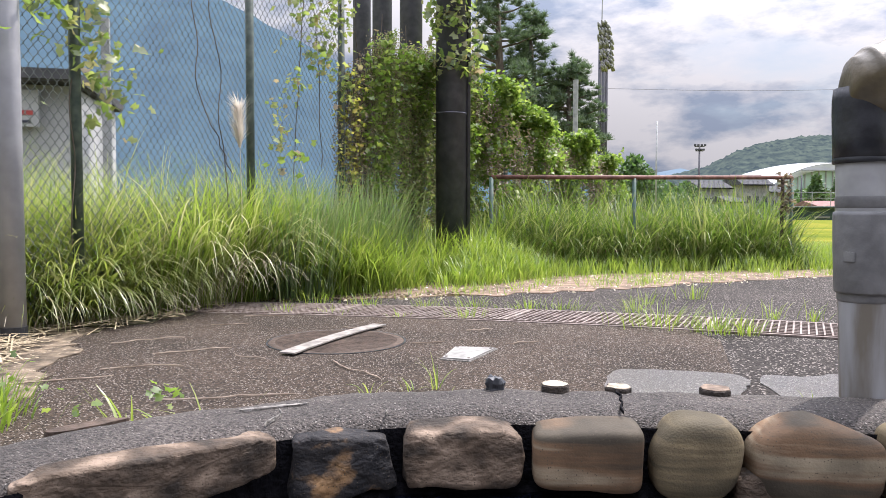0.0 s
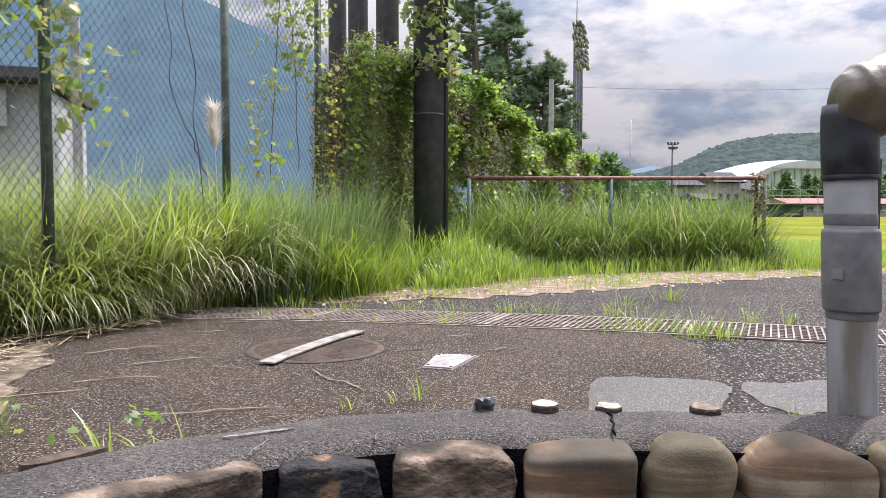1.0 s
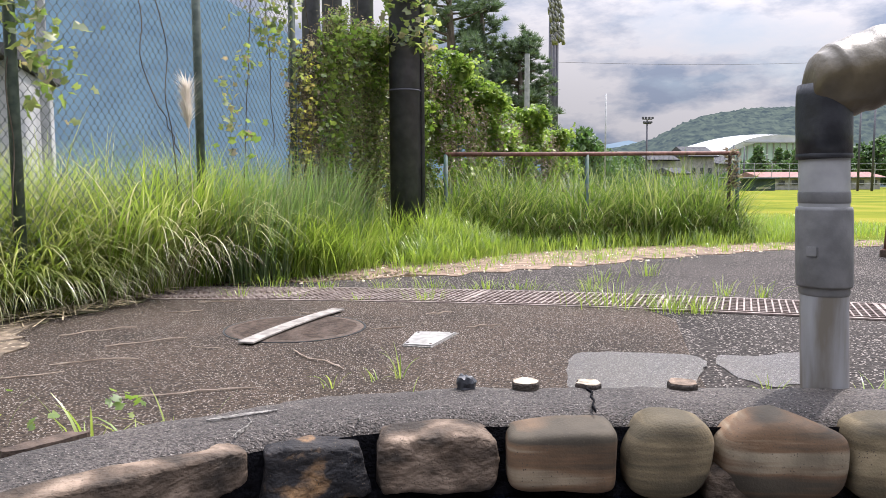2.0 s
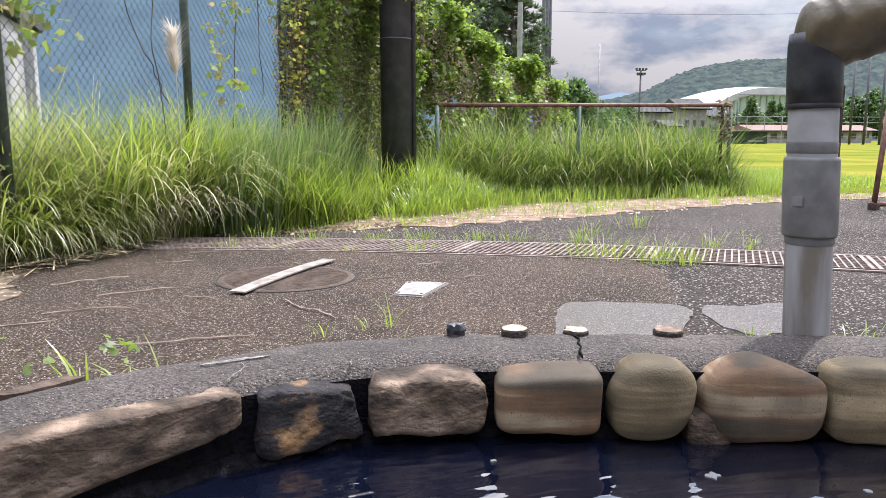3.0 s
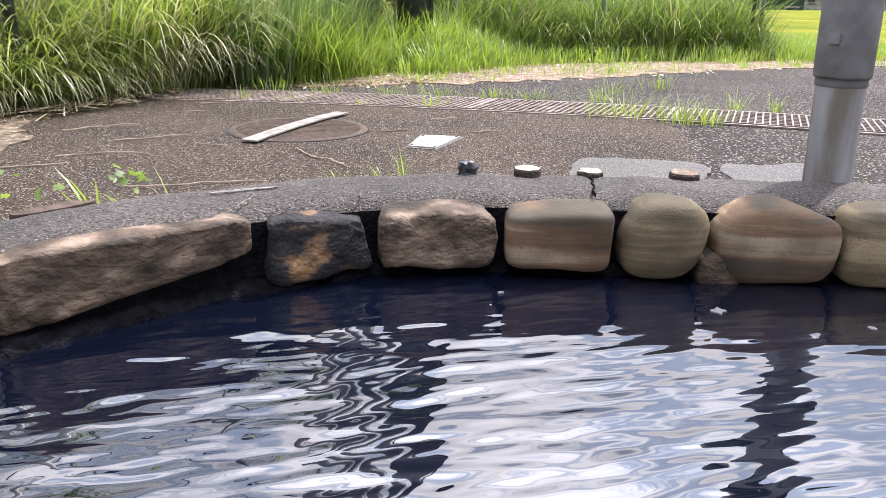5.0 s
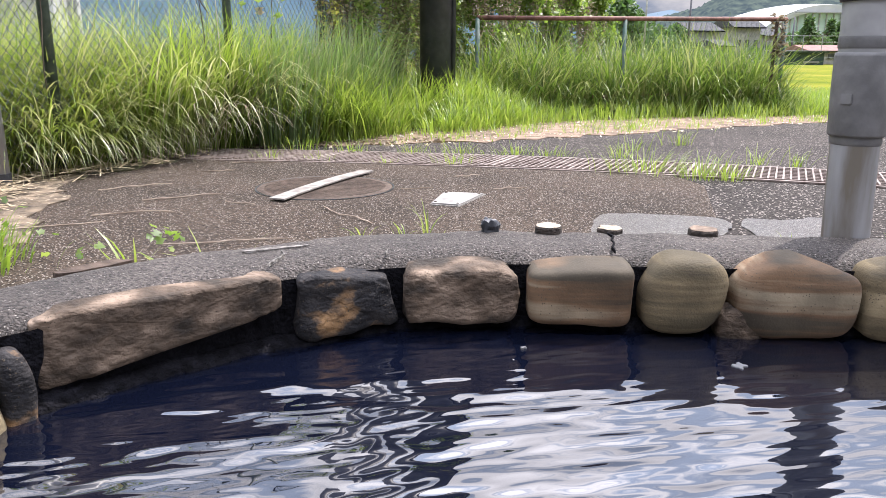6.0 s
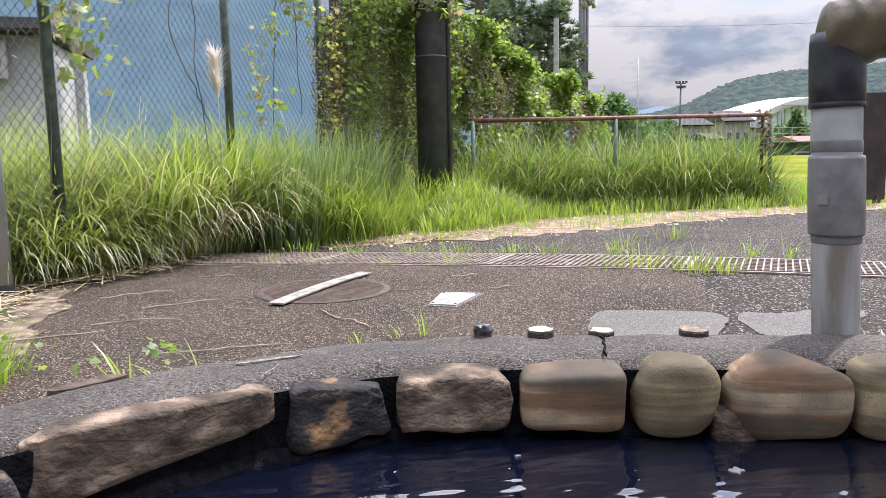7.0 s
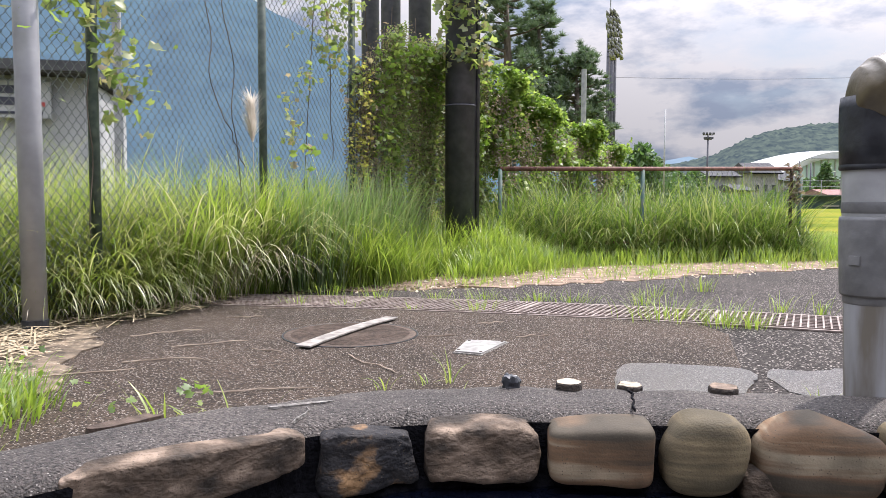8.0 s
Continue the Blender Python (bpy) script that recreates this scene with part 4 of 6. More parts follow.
for c_ in range(int(ln / 0.06)):
    for sgn in (1, -1):
        pts = [GL + gd * ((c_ + (0.25 * sgn if k % 2 else -0.25 * sgn)) * 0.06) + Vector((0, 0.003 * sgn, -0.02 - k * 0.06)) for k in range(13)]
        V, F = tube(pts, 0.0016, 3, False)
        o = len(ZV)
        ZV += V
        ZF += [[i + o for i in f] for f in F]
child("wire_net", ZV, ZF, M_MESH, lf, kind="stuff")

# dark notice board beyond the pipe
nb_ = empty("notice_board", (5.62, 6.80, 0), "dark brown standing board at the field edge", "board")
V, F = box((5.665, 6.78, 0.60), (0.46, 0.06, 1.12), -22, 0.008)
child("panel", V, F, M_BOARD, nb_)
for t in (-0.16, 0.16):
    V, F = box((5.665 + t * 0.93, 6.78 - t * 0.37, 0.03), (0.05, 0.12, 0.10), -22, 0.004)
    child("foot", V, F, M_BOARD, nb_)

# red steel frame on the field edge
rf = empty("red_frame", (5.05, 5.1, 0), "rusty red tubular steel frame standing on the asphalt", "frame")
for nm, a, b, rr in (("leg", (4.98, 5.06, 0.02), (5.08, 5.10, 0.90), 0.022), ("leg", (5.16, 5.0, 0.02), (5.08, 5.10, 0.90), 0.022), ("crossbar", (5.08, 5.10, 0.90), (6.9, 4.7, 0.90), 0.024),
                     ("foot_bar", (4.95, 5.07, 0.05), (5.22, 4.98, 0.05), 0.02), ("leg", (6.9, 4.7, 0.90), (6.8, 4.66, 0.02), 0.022), ("leg", (6.9, 4.7, 0.90), (7.0, 4.62, 0.02), 0.022)):
    V, F = tube([a, b], rr, 12)
    child(nm, V, F, M_RUST, rf, smooth=True)
V, F = disc((4.98, 5.06), 0.045, -0.01, 0.06, 20)
child("base_cup", V, F, M_IRON, rf)


# ---- distance ----
EX, EY = 0.40, -0.45


def ridge(name, prof_, d0, d1, m, label, amp, freq, cols=220, rows=26, base=-2.0, rim=0.0, rimf=1.0):
    """A hillside that rises from distance d0 to its ridge at d1; prof_ gives the ridge's rise per metre by bearing."""
    us = np.linspace(prof_[0][0], prof_[-1][0], cols)
    es = np.interp(us, [p[0] for p in prof_], [p[1] for p in prof_])
    V, F = [], []
    for j in range(rows):
        s = j / (rows - 1)
        d = d0 + (d1 - d0) * s
        for u_, e_ in zip(us, es):
            z = base + (e_ * d1 - base) * (math.sin(s * math.pi / 2) ** 1.15)
            x, y = EX + u_ * d, EY + d
            if 0 < s:
                z += amp * s * noise.fractal((x * freq, y * freq, 0), 1.0, 2.0, 5)
                z += rim * abs(noise.noise((x * rimf, y * rimf, 4.0)))
            V.append((x, y, z))
    for j in range(rows - 1):
        for i in range(cols - 1):
            F.append([j * cols + i, j * cols + i + 1, (j + 1) * cols + i + 1, (j + 1) * cols + i])
    return thing(name, V, F, m, label, "mountain", kind="structure", smooth=True)


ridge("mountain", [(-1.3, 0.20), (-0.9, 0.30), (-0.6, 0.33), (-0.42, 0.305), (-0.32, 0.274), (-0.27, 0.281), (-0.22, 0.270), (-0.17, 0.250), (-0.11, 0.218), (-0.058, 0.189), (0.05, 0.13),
                  (0.18, 0.085), (0.30, 0.055), (0.45, 0.03)], 700, 1500, M_MOUNT, "steep forested mountain, its blue haze put in as glow", 14, 0.004, rim=5, rimf=0.03)
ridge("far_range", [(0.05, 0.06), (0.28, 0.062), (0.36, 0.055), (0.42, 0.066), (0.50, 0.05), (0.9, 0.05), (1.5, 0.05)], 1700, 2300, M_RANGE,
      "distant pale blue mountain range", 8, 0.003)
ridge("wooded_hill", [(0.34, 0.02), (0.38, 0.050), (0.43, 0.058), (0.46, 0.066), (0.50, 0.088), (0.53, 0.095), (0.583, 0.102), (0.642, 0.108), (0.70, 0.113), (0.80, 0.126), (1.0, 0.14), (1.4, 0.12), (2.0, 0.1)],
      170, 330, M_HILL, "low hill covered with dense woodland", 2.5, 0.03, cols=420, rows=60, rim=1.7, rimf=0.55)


def at(u_, d):
    return EX + u_ * d, EY + d


# domed hall
D = 150
dome = empty("domed_hall", (*at(0.62, D), 0), "white-roofed domed sports hall with pale green glazing", "sports hall")
V, F = [], []
nu, nv = 40, 10
for j in range(nv + 1):
    for i in range(nu + 1):
        s = i / nu * 2 - 1
        v = j / nv
        x, y = at(0.552 + 0.21 * (i / nu), D)
        zt = 6.4 + 5.4 * (1 - abs(s) ** 2.3)
        V.append((x, y + 28 * v, zt + (0.8 * math.sin(math.pi * v) if 0 < j < nv else 0) - 0.6 * (1 - v) * 0))
F = [[j * (nu + 1) + i, j * (nu + 1) + i + 1, (j + 1) * (nu + 1) + i + 1, (j + 1) * (nu + 1) + i] for j in range(nv) for i in range(nu)]
child("roof", V, F, M_DOME, dome, "white curved roof", smooth=True)
for i in range(0, nu, 2):
    x0, y0 = at(0.552 + 0.21 * (i / nu), D + 0.4)
    x1, y1 = at(0.552 + 0.21 * ((i + 2) / nu), D + 0.4)
    s0, s1 = i / nu * 2 - 1, (i + 2) / nu * 2 - 1
    r0, r1_ = 6.4 + 5.4 * (1 - abs(s0) ** 2.3), 6.4 + 5.4 * (1 - abs(s1) ** 2.3)
    z0, z1 = min(r0 - 1.2, 10.2), min(r1_ - 1.2, 10.2)
    child("roof_edge", [(x0, y0 - 0.5, z0), (x1, y1 - 0.5, z1), (x1, y1 - 0.5, r1_), (x0, y0 - 0.5, r0)], [[0, 1, 2, 3]], M_DOME, dome)
    child("glass_panel", [(x0 + 0.1, y0, 0), (x1 - 0.1, y1, 0), (x1 - 0.1, y1, z1), (x0 + 0.1, y0, z0)], [[0, 1, 2, 3]], M_GLASSG, dome)
    V, F = box((x0, y0 - 0.1, z0 / 2), (0.25, 0.25, z0), 0)
    child("mullion", V, F, M_STEELG, dome)
x0, y0 = at(0.552, D - 0.3)
x1, y1 = at(0.762, D - 0.3)
V, F = box(((x0 + x1) / 2, y0 - 0.4, 10.1), (x1 - x0 - 14, 0.5, 0.22), 0)
child("fascia", V, F, M_STEELG, dome)


def house(u0, u1, d, h, roof_h, wall_m, roof_m, label, windows=3, depth=7.0):
    xa, y = at(u0, d)
    xb, _ = at(u1, d)
    w = xb - xa
    ho = empty("house", ((xa + xb) / 2, y, 0), label, "house", group="houses by the field")
    V, F = box(((xa + xb) / 2, y + depth / 2, h / 2), (w, depth, h), 0, 0.02)
    child("wall", V, F, wall_m, ho)
    o = 0.5
    V = [(xa - o, y - o, h), (xb + o, y - o, h), (xb + o, y + depth + o, h), (xa - o, y + depth + o, h), (xa - o, y + depth / 2, h + roof_h), (xb + o, y + depth / 2, h + roof_h),
         (xa - o, y - o, h - 0.18), (xb + o, y - o, h - 0.18)]
    F = [[0, 1, 5, 4], [2, 3, 4, 5], [0, 4, 3], [1, 2, 5], [6, 7, 1, 0], [6, 0, 3, 2, 1, 7]]
    child("roof", V, F, roof_m, ho)
    for k in range(windows):
        wx = xa + w * (k + 0.5) / windows
        wh = min(1.1, h * 0.42)
        win = child("window", *box((wx, y - 0.03, h * 0.56), (w / windows * 0.55, 0.08, wh), 0), M_WALLW, ho)
        child("pane", *box((wx, y - 0.08, h * 0.56), (w / windows * 0.46, 0.04, wh * 0.86), 0), M_PANE, win)
    return ho


house(0.452, 0.492, 95, 4.2, 1.2, M_WALLW, M_ROOFD, "white house with grey tiled roof beyond the field", 4)
house(0.496, 0.512, 88, 2.2, 0.8, M_WALLW, M_ROOFD, "small pale shed with a dark roof", 2)
house(0.515, 0.552, 100, 4.9, 1.6, M_WALLW, M_ROOFD, "two-storey white house with dark gabled roof", 3)
house(0.556, 0.578, 110, 4.2, 1.4, M_WALLW, M_ROOFD, "pale house with dark roof", 3)
house(0.628, 0.825, 92, 1.75, 0.75, M_WALLW, M_ROOFP, "long low white clubhouse with pink tin roof", 9, 6.0)
dug = empty("dugout", (*at(0.615, 80), 0), "dark green sheet-clad dugout at the field edge", "dugout")
xa, y = at(0.585, 80)
xb, _ = at(0.652, 80)
V, F = box(((xa + xb) / 2, y + 1.2, 0.66), (xb - xa, 2.2, 1.42), 0, 0.03)
child("cladding", V, F, M_DGREEN, dug)
V, F = box(((xa + xb) / 2, y + 1.1, 1.42), (xb - xa + 0.5, 3.0, 0.12), -0.0, 0.02)
child("roof", V, F, M_DGREEN, dug)
V, F = box((xa + (xb - xa) * 0.72, y + 0.08, 0.30), (1.9, 0.1, 0.22), 0, 0.02)
child("bench", V, F, M_WHITE, dug)


# far trees
def far_tree(x, y, h, w, seed, conifer=False, m=M_TREE, lab="leafy green tree beyond the field"):
    rr = np.random.default_rng(seed)
    t = empty("tree", (x, y, 0), lab, "tree", group="trees beyond the field")
    V, F = tube([(x, y, -0.1), (x + 0.1, y, h * 0.45), (x, y, h * 0.85)], [h * 0.03, h * 0.02, h * 0.006], 8)
    child("trunk", V, F, M_BARK, t)
    limbs = []
    for k in range(7):
        a = rr.uniform(0, 6.28)
        z = h * rr.uniform(0.3, 0.7)
        limbs.append(tube([(x, y, z), (x + w * 0.4 * math.cos(a), y + w * 0.4 * math.sin(a), z + h * 0.15)], [h * 0.012, h * 0.004], 5))
    V, F = join(*limbs)
    child("limbs", V, F, M_BARK, t)
    n = 1500
    zc = rr.uniform(0.12, 1.0, n)
    prof_w = (1 - zc) ** 0.8 if conifer else np.sin(np.pi * np.clip(zc, 0.02, 0.98)) ** 0.6
    clump = 0.72 + 0.5 * np.array([noise.noise((math.cos(a) * 2, zc_ * 6, seed)) for a, zc_ in zip(rr.uniform(0, 6.28, n), zc)])
    a = rr.uniform(0, 6.28, n)
    rad = prof_w * w * 0.5 * clump * np.sqrt(rr.uniform(0.15, 1.1, n))
    pos = np.stack([x + rad * np.cos(a), y + rad * np.sin(a), h * zc], 1)
    V, F = leaf_cards(pos, rr.uniform(0.05, 0.11, n) * h, rr)
    ob = new("crown", fast("crown", V, F, m))
    ob.data.transform(Matrix.Translation((-x, -y, 0)))
    ob.parent = t


k = 0
for u_, d, h, w, con in ((0.612, 105, 4.6, 6, False), (0.622, 100, 6.2, 7, True), (0.598, 112, 4.6, 7, False), (0.640, 104, 4.0, 6, False), (0.655, 120, 7.0, 6, True), (0.668, 122, 6.6, 6, True),
                         (0.682, 121, 6.8, 6, True), (0.70, 118, 7.5, 8, False), (0.73, 120, 8, 9, False), (0.76, 118, 8.5, 9, True), (0.79, 120, 8, 9, False), (0.82, 118, 9, 10, False), (0.86, 120, 9, 10, False),
                         (0.43, 90, 4.6, 6, False), (0.405, 80, 4.0, 6, False), (0.385, 70, 4.2, 5, False), (0.352, 60, 5.4, 5, False), (0.37, 64, 4.6, 5, False), (0.545, 92, 2.2, 4, False), (0.507, 80, 1.6, 4, False), (0.475, 85, 1.8, 4, False), (0.57, 96, 2.4, 4, False)):
    k += 1
    far_tree(*at(u_, d), h, w, 100 + k, con, lab="dark conifer beyond the field" if con else "leafy green tree beyond the field")


def far_pole(name, u_, d, h, rr, m, lab, arms=False):
    x, y = at(u_, d)
    p = empty(name, (x, y, 0), lab, "pole", group="poles round the field")
    V, F = tube([(x, y, -0.1), (x, y, h)], [rr, rr * 0.7], 10)
    child("shaft", V, F, m, p, smooth=True)
    if arms:
        for dz, wd in ((0.0, 0.8), (-0.35, 0.6)):
            V, F = box((x, y, h + dz), (wd, 0.06, 0.06))
            child("crossarm", V, F, m, p)
            for sx in (-0.5, -0.17, 0.17, 0.5):
                V, F = box((x + sx * wd, y - 0.1, h + dz + 0.10), (0.16, 0.14, 0.16), 0, 0.02)
                child("floodlight", V, F, m, p)
    return p


far_pole("flagpole", 0.385, 52, 7.4, 0.075, M_STEELG, "thin white pole at the field edge")
far_pole("light_pole", 0.4475, 55.4, 5.9, 0.09, M_POLE, "dark floodlight pole with two crossarms", True)
for u_, d, h in ((0.787, 70, 9.2), (0.811, 68, 9.2), (0.838, 66, 9.2), (0.583, 98, 6.5), (0.60, 98, 6.2), (0.865, 64, 9.2)):
    far_pole("net_pole", u_, d, h, 0.13, M_POLE, "tall dark net pole at the field edge")
# wire rails of the far field fence
xa, ya = at(0.56, 84)
xb, yb = at(0.90, 84)
ffc = empty("field_fence", (xa, ya, 0), "thin wire fence at the far edge of the field", "fence")
for z in (0.8, 1.6, 2.6, 3.3):
    V, F = tube([(xa, ya, z), (xb, yb, z)], 0.03, 5)
    child("wire", V, F, M_STEELG, ffc)
for i in range(13):
    x = xa + (xb - xa) * i / 12
    V, F = tube([(x, ya, -0.1), (x, ya, 3.4)], 0.05, 6)
    child("post", V, F, M_STEELG, ffc)

# floodlight mast with lamps seen edge-on
x, y = at(0.3065, 22)
mast = empty("floodlight_mast", (x, y, 0), "dark triple-tube floodlight mast with stacked lamps", "floodlight mast")
for dx, dy in ((-0.10, 0.0), (0.0, -0.06), (0.10, 0.0)):
    V, F = tube([(x + dx, y + dy, -0.1), (x + dx, y + dy, 6.3)], 0.056, 14)
    child("tube", V, F, M_POLE, mast, smooth=True)
V, F = tube([(x - 0.06, y, 6.2), (x - 0.05, y, 7.7)], [0.02, 0.008], 8)
child("lightning_rod", V, F, M_STEELG, mast)
rl = random.Random(5)
for i in range(9):
    z = 6.35 - i * 0.155
    for sx in (-0.15, -0.05, 0.06, 0.17):
        tx = sx + 0.035 * i * 0.5 - 0.05 + rl.uniform(-0.03, 0.03)
        tz = z + rl.uniform(-0.05, 0.05) - abs(sx) * 0.5
        V, F = tube([(x + tx - 0.05, y - 0.20, tz + 0.07), (x + tx, y - 0.15, tz), (x + tx + 0.05, y - 0.08, tz - 0.10)], [0.02, 0.05, 0.06], 12)
        child("floodlight", V, F, M_LIGHTW, mast, smooth=True)
    V, F = box((x + 0.03, y, z - 0.08), (0.36, 0.08, 0.045), 8, 0.01)
    child("bracket", V, F, M_POLE, mast)
# overhead wire
wx0, wy0 = at(0.3065, 22)
wx1, wy1 = at(0.72, 26)
pts = [(wx0 + (wx1 - wx0) * i / 20, wy0 + (wy1 - wy0) * i / 20, 4.42 + 0.9 * (i / 20) - 0.08 * math.sin(math.pi * i / 20)) for i in range(21)]
V, F = tube(pts, 0.006, 5)
wire = thing("overhead_wire", V, F, M_POLE, "thin overhead wire strung from the floodlight mast", "wire")
# concrete post behind the hedge
x, y = at(0.268, 15.5)
V, F = tube([(x, y, -0.1), (x, y, 3.45)], 0.055, 12)
thing("concrete_post", V, F, M_STEELG, "plain grey concrete post behind the hedge", "post")

# building behind the fence, with a notice on its wall
hut = empty("white_hut", (-3.6, 8.2, 0), "white hut with a dark eave behind the fence", "hut")
V, F = box((-4.45, 9.3, 1.0), (2.3, 2.2, 2.05), 8, 0.02)
child("wall", V, F, M_HUT, hut)
V, F = box((-4.5, 9.2, 2.10), (2.6, 2.6, 0.14), 8, 0.02)
child("roof", V, F, M_ROOFD, hut)
sgn = child("sign", *box((-3.85, 8.19, 1.74), (0.72, 0.04, 0.42), 8, 0.004), M_HUT, hut, "white notice with dark lettering")
for dx, dz, w_, h_, m in ((-0.12, 0.11, 0.34, 0.09, M_INK), (-0.12, -0.02, 0.34, 0.09, M_INK), (0.2, -0.05, 0.2, 0.05, M_REDINK), (0.0, -0.15, 0.55, 0.03, M_INK)):
    c8, s8 = math.cos(radians(8)), math.sin(radians(8))
    child("writing_bar", *box((-3.85 + dx * c8 + 0.024 * s8, 8.19 + dx * s8 - 0.024 * c8, 1.74 + dz), (w_, 0.01, h_), 8), m, sgn)
V, F = box((-2.68, 8.05, 1.35), (0.085, 0.085, 2.75), 8, 0.005)
child("corner_post", V, F, M_STEELG, hut)


# ---- pines ----
def pine(x, y, h, w, seed, z_lo):
    rr = np.random.default_rng(seed)
    t = empty("pine_tree", (x, y, 0), "dark green pine with layered tufted branches", "tree", group="pines")
    V, F = tube([(x, y, -0.1), (x + 0.1, y, h * 0.5), (x - 0.05, y, h)], [0.22, 0.14, 0.02], 10)
    child("trunk", V, F, M_BARK, t, smooth=True)
    tips = []
    nl = 46
    for k in range(nl):
        z = z_lo + (h - z_lo) * (k + rr.uniform(0, 1)) / nl
        a = rr.uniform(0, 6.28)
        ln_ = w * 0.5 * (1 - (z / h) ** 2.2 * 0.8) * rr.uniform(0.55, 1.1)
        end = Vector((x + ln_ * math.cos(a), y + ln_ * math.sin(a), z + 0.35 * ln_ * rr.uniform(0.2, 1.0)))
        st = Vector((x, y, z))
        mid = st.lerp(end, 0.55) - Vector((0, 0, 0.06 * ln_))
        V, F = tube([st, mid, end], [0.035, 0.022, 0.008], 6)
        child("limb", V, F, M_BARK, t)
        for q in range(9):
            tips.append(st.lerp(end, rr.uniform(0.45, 1.04)) + Vector(rr.normal(0, 0.13, 3)) + Vector((0, 0, 0.05)))
    per = 60
    T = np.repeat(np.array([list(p) for p in tips]), per, 0)
    n = len(T)
    dirs = rr.normal(0, 1, (n, 3))
    dirs[:, 2] = np.abs(dirs[:, 2]) * 1.2 + 0.1
    dirs /= np.linalg.norm(dirs, axis=1)[:, None]
    ln_ = rr.uniform(0.10, 0.21, n)[:, None]
    sdv = np.cross(dirs, rr.normal(0, 1, (n, 3)))
    sdv /= np.linalg.norm(sdv, axis=1)[:, None]
    w_ = 0.011
    V = np.stack([T - sdv * w_, T + sdv * w_, T + dirs * ln_ + sdv * w_ * 0.3, T + dirs * ln_ - sdv * w_ * 0.3], 1).reshape(-1, 3)
    F = np.arange(n * 4).reshape(-1, 4)
    ob = new("crown", fast("crown", V, F, M_PINE))
    ob.data.transform(Matrix.Translation((-x, -y, 0)))
    ob.parent = t


x, y = at(0.158, 19)
pine(x, y, 6.9, 3.2, 5, 2.0)
x, y = at(0.205, 20)
pine(x, y, 5.9, 2.6, 6, 2.0)
x, y = at(0.258, 20)
pine(x, y, 4.5, 3.4, 8, 2.2)

# ---- vines over the fence ----
def fence_pts(n, s0, s1, zf, r_, thick, toff=0.0):
    s_ = r_.uniform(s0, s1, n)
    z = r_.uniform(0, 1, n) ** 0.85
    top = np.array([zf(a) for a in s_])
    z = z * top + r_.normal(0, 0.03, n)
    off = r_.normal(toff, thick, n)
    nx, ny = FD.y, -FD.x
    return np.stack([FA.x + FD.x * s_ + nx * off, FA.y + FD.y * s_ + ny * off, np.maximum(z, 0.02)], 1), s_


def top_h(a):
    b = np.interp(a, [0.9, 1.24, 1.68, 2.08, 2.6, 3.4, 4.2, 5.2, 6.5, 7.4, 8.4, 9.4, 10.2], [1.55, 1.78, 2.06, 2.04, 2.12, 2.12, 1.95, 1.84, 1.80, 1.74, 1.62, 1.40, 1.0])
    return b + 0.10 * noise.noise((a * 1.6, 0, 7)) + 0.08 * noise.noise((a * 5, 3, 7)) - 0.03


def to_fence(s_, off, z):
    return np.stack([FA.x + FD.x * s_ + FD.y * off, FA.y + FD.y * s_ - FD.x * off, z], 1)


def hanging(n, s0, s1, r_, step, drop, off, wob, ramp_=1.0):
    """Leaves strung along shoots that hang down over the fence; returns their places."""
    out = []
    for _ in range(n):
        a = s0 + (s1 - s0) * r_.uniform() ** ramp_
        top = top_h(a) * r_.uniform(0.62, 1.02) if r_.uniform() < 0.6 else top_h(a) * r_.uniform(0.95, 1.03)
        ln = min(top - 0.05, r_.uniform(*drop))
        k = max(3, int(ln / step))
        z = top - np.sort(r_.uniform(0, 1, k)) * ln
        ph = r_.uniform(0, 6.28)
        ss = a + 0.03 * np.sin(z * 5 + ph) + r_.normal(0, wob, k)
        out.append(to_fence(ss, off + r_.normal(0, 0.04) + r_.normal(0, 0.022, k), z))
    return np.concatenate(out)


r = np.random.default_rng(21)
# hedge beyond the pole: rounded billows of leaves with dark hollows between
P, s_ = fence_pts(95000, 3.0, 10.3, top_h, r, 0.07, 0.06)
lump_ = np.array([0.55 * noise.noise((a * 1.1, p[2] * 1.7, 3)) + 0.28 * noise.noise((a * 2.8, p[2] * 3.6, 5)) for a, p in zip(s_, P)])
P[:, 0] += FD.y * lump_
P[:, 1] -= FD.x * lump_
cl = np.array([noise.noise((p[0] * 2.6, p[1] * 2.6, p[2] * 2.6)) for p in P])
low_ = P[:, 2] < 0.95 - 0.25 * np.sin(s_ * 2.3)
P = P[(cl > -0.16) & ~(low_ & (r.uniform(0, 1, len(P)) < 0.4))]
V, F = leaf_cards(P, r.uniform(0.030, 0.066, len(P)), r, 0.6, True)
stuff("kudzu_hedge", V, F, M_KUDZU, "bright green kudzu leaves smothering the fence", "vine")
P = hanging(190, 3.2, 9.6, r, 0.018, (0.3, 1.0), 0.22, 0.012)
P[:, 2] *= 0.86
V, F = leaf_cards(P, r.uniform(0.018, 0.042, len(P)), r, 0.5)
stuff("withered_curtain", V, F, M_DEADV, "brown curtains of dead vine over the hedge", "vine")
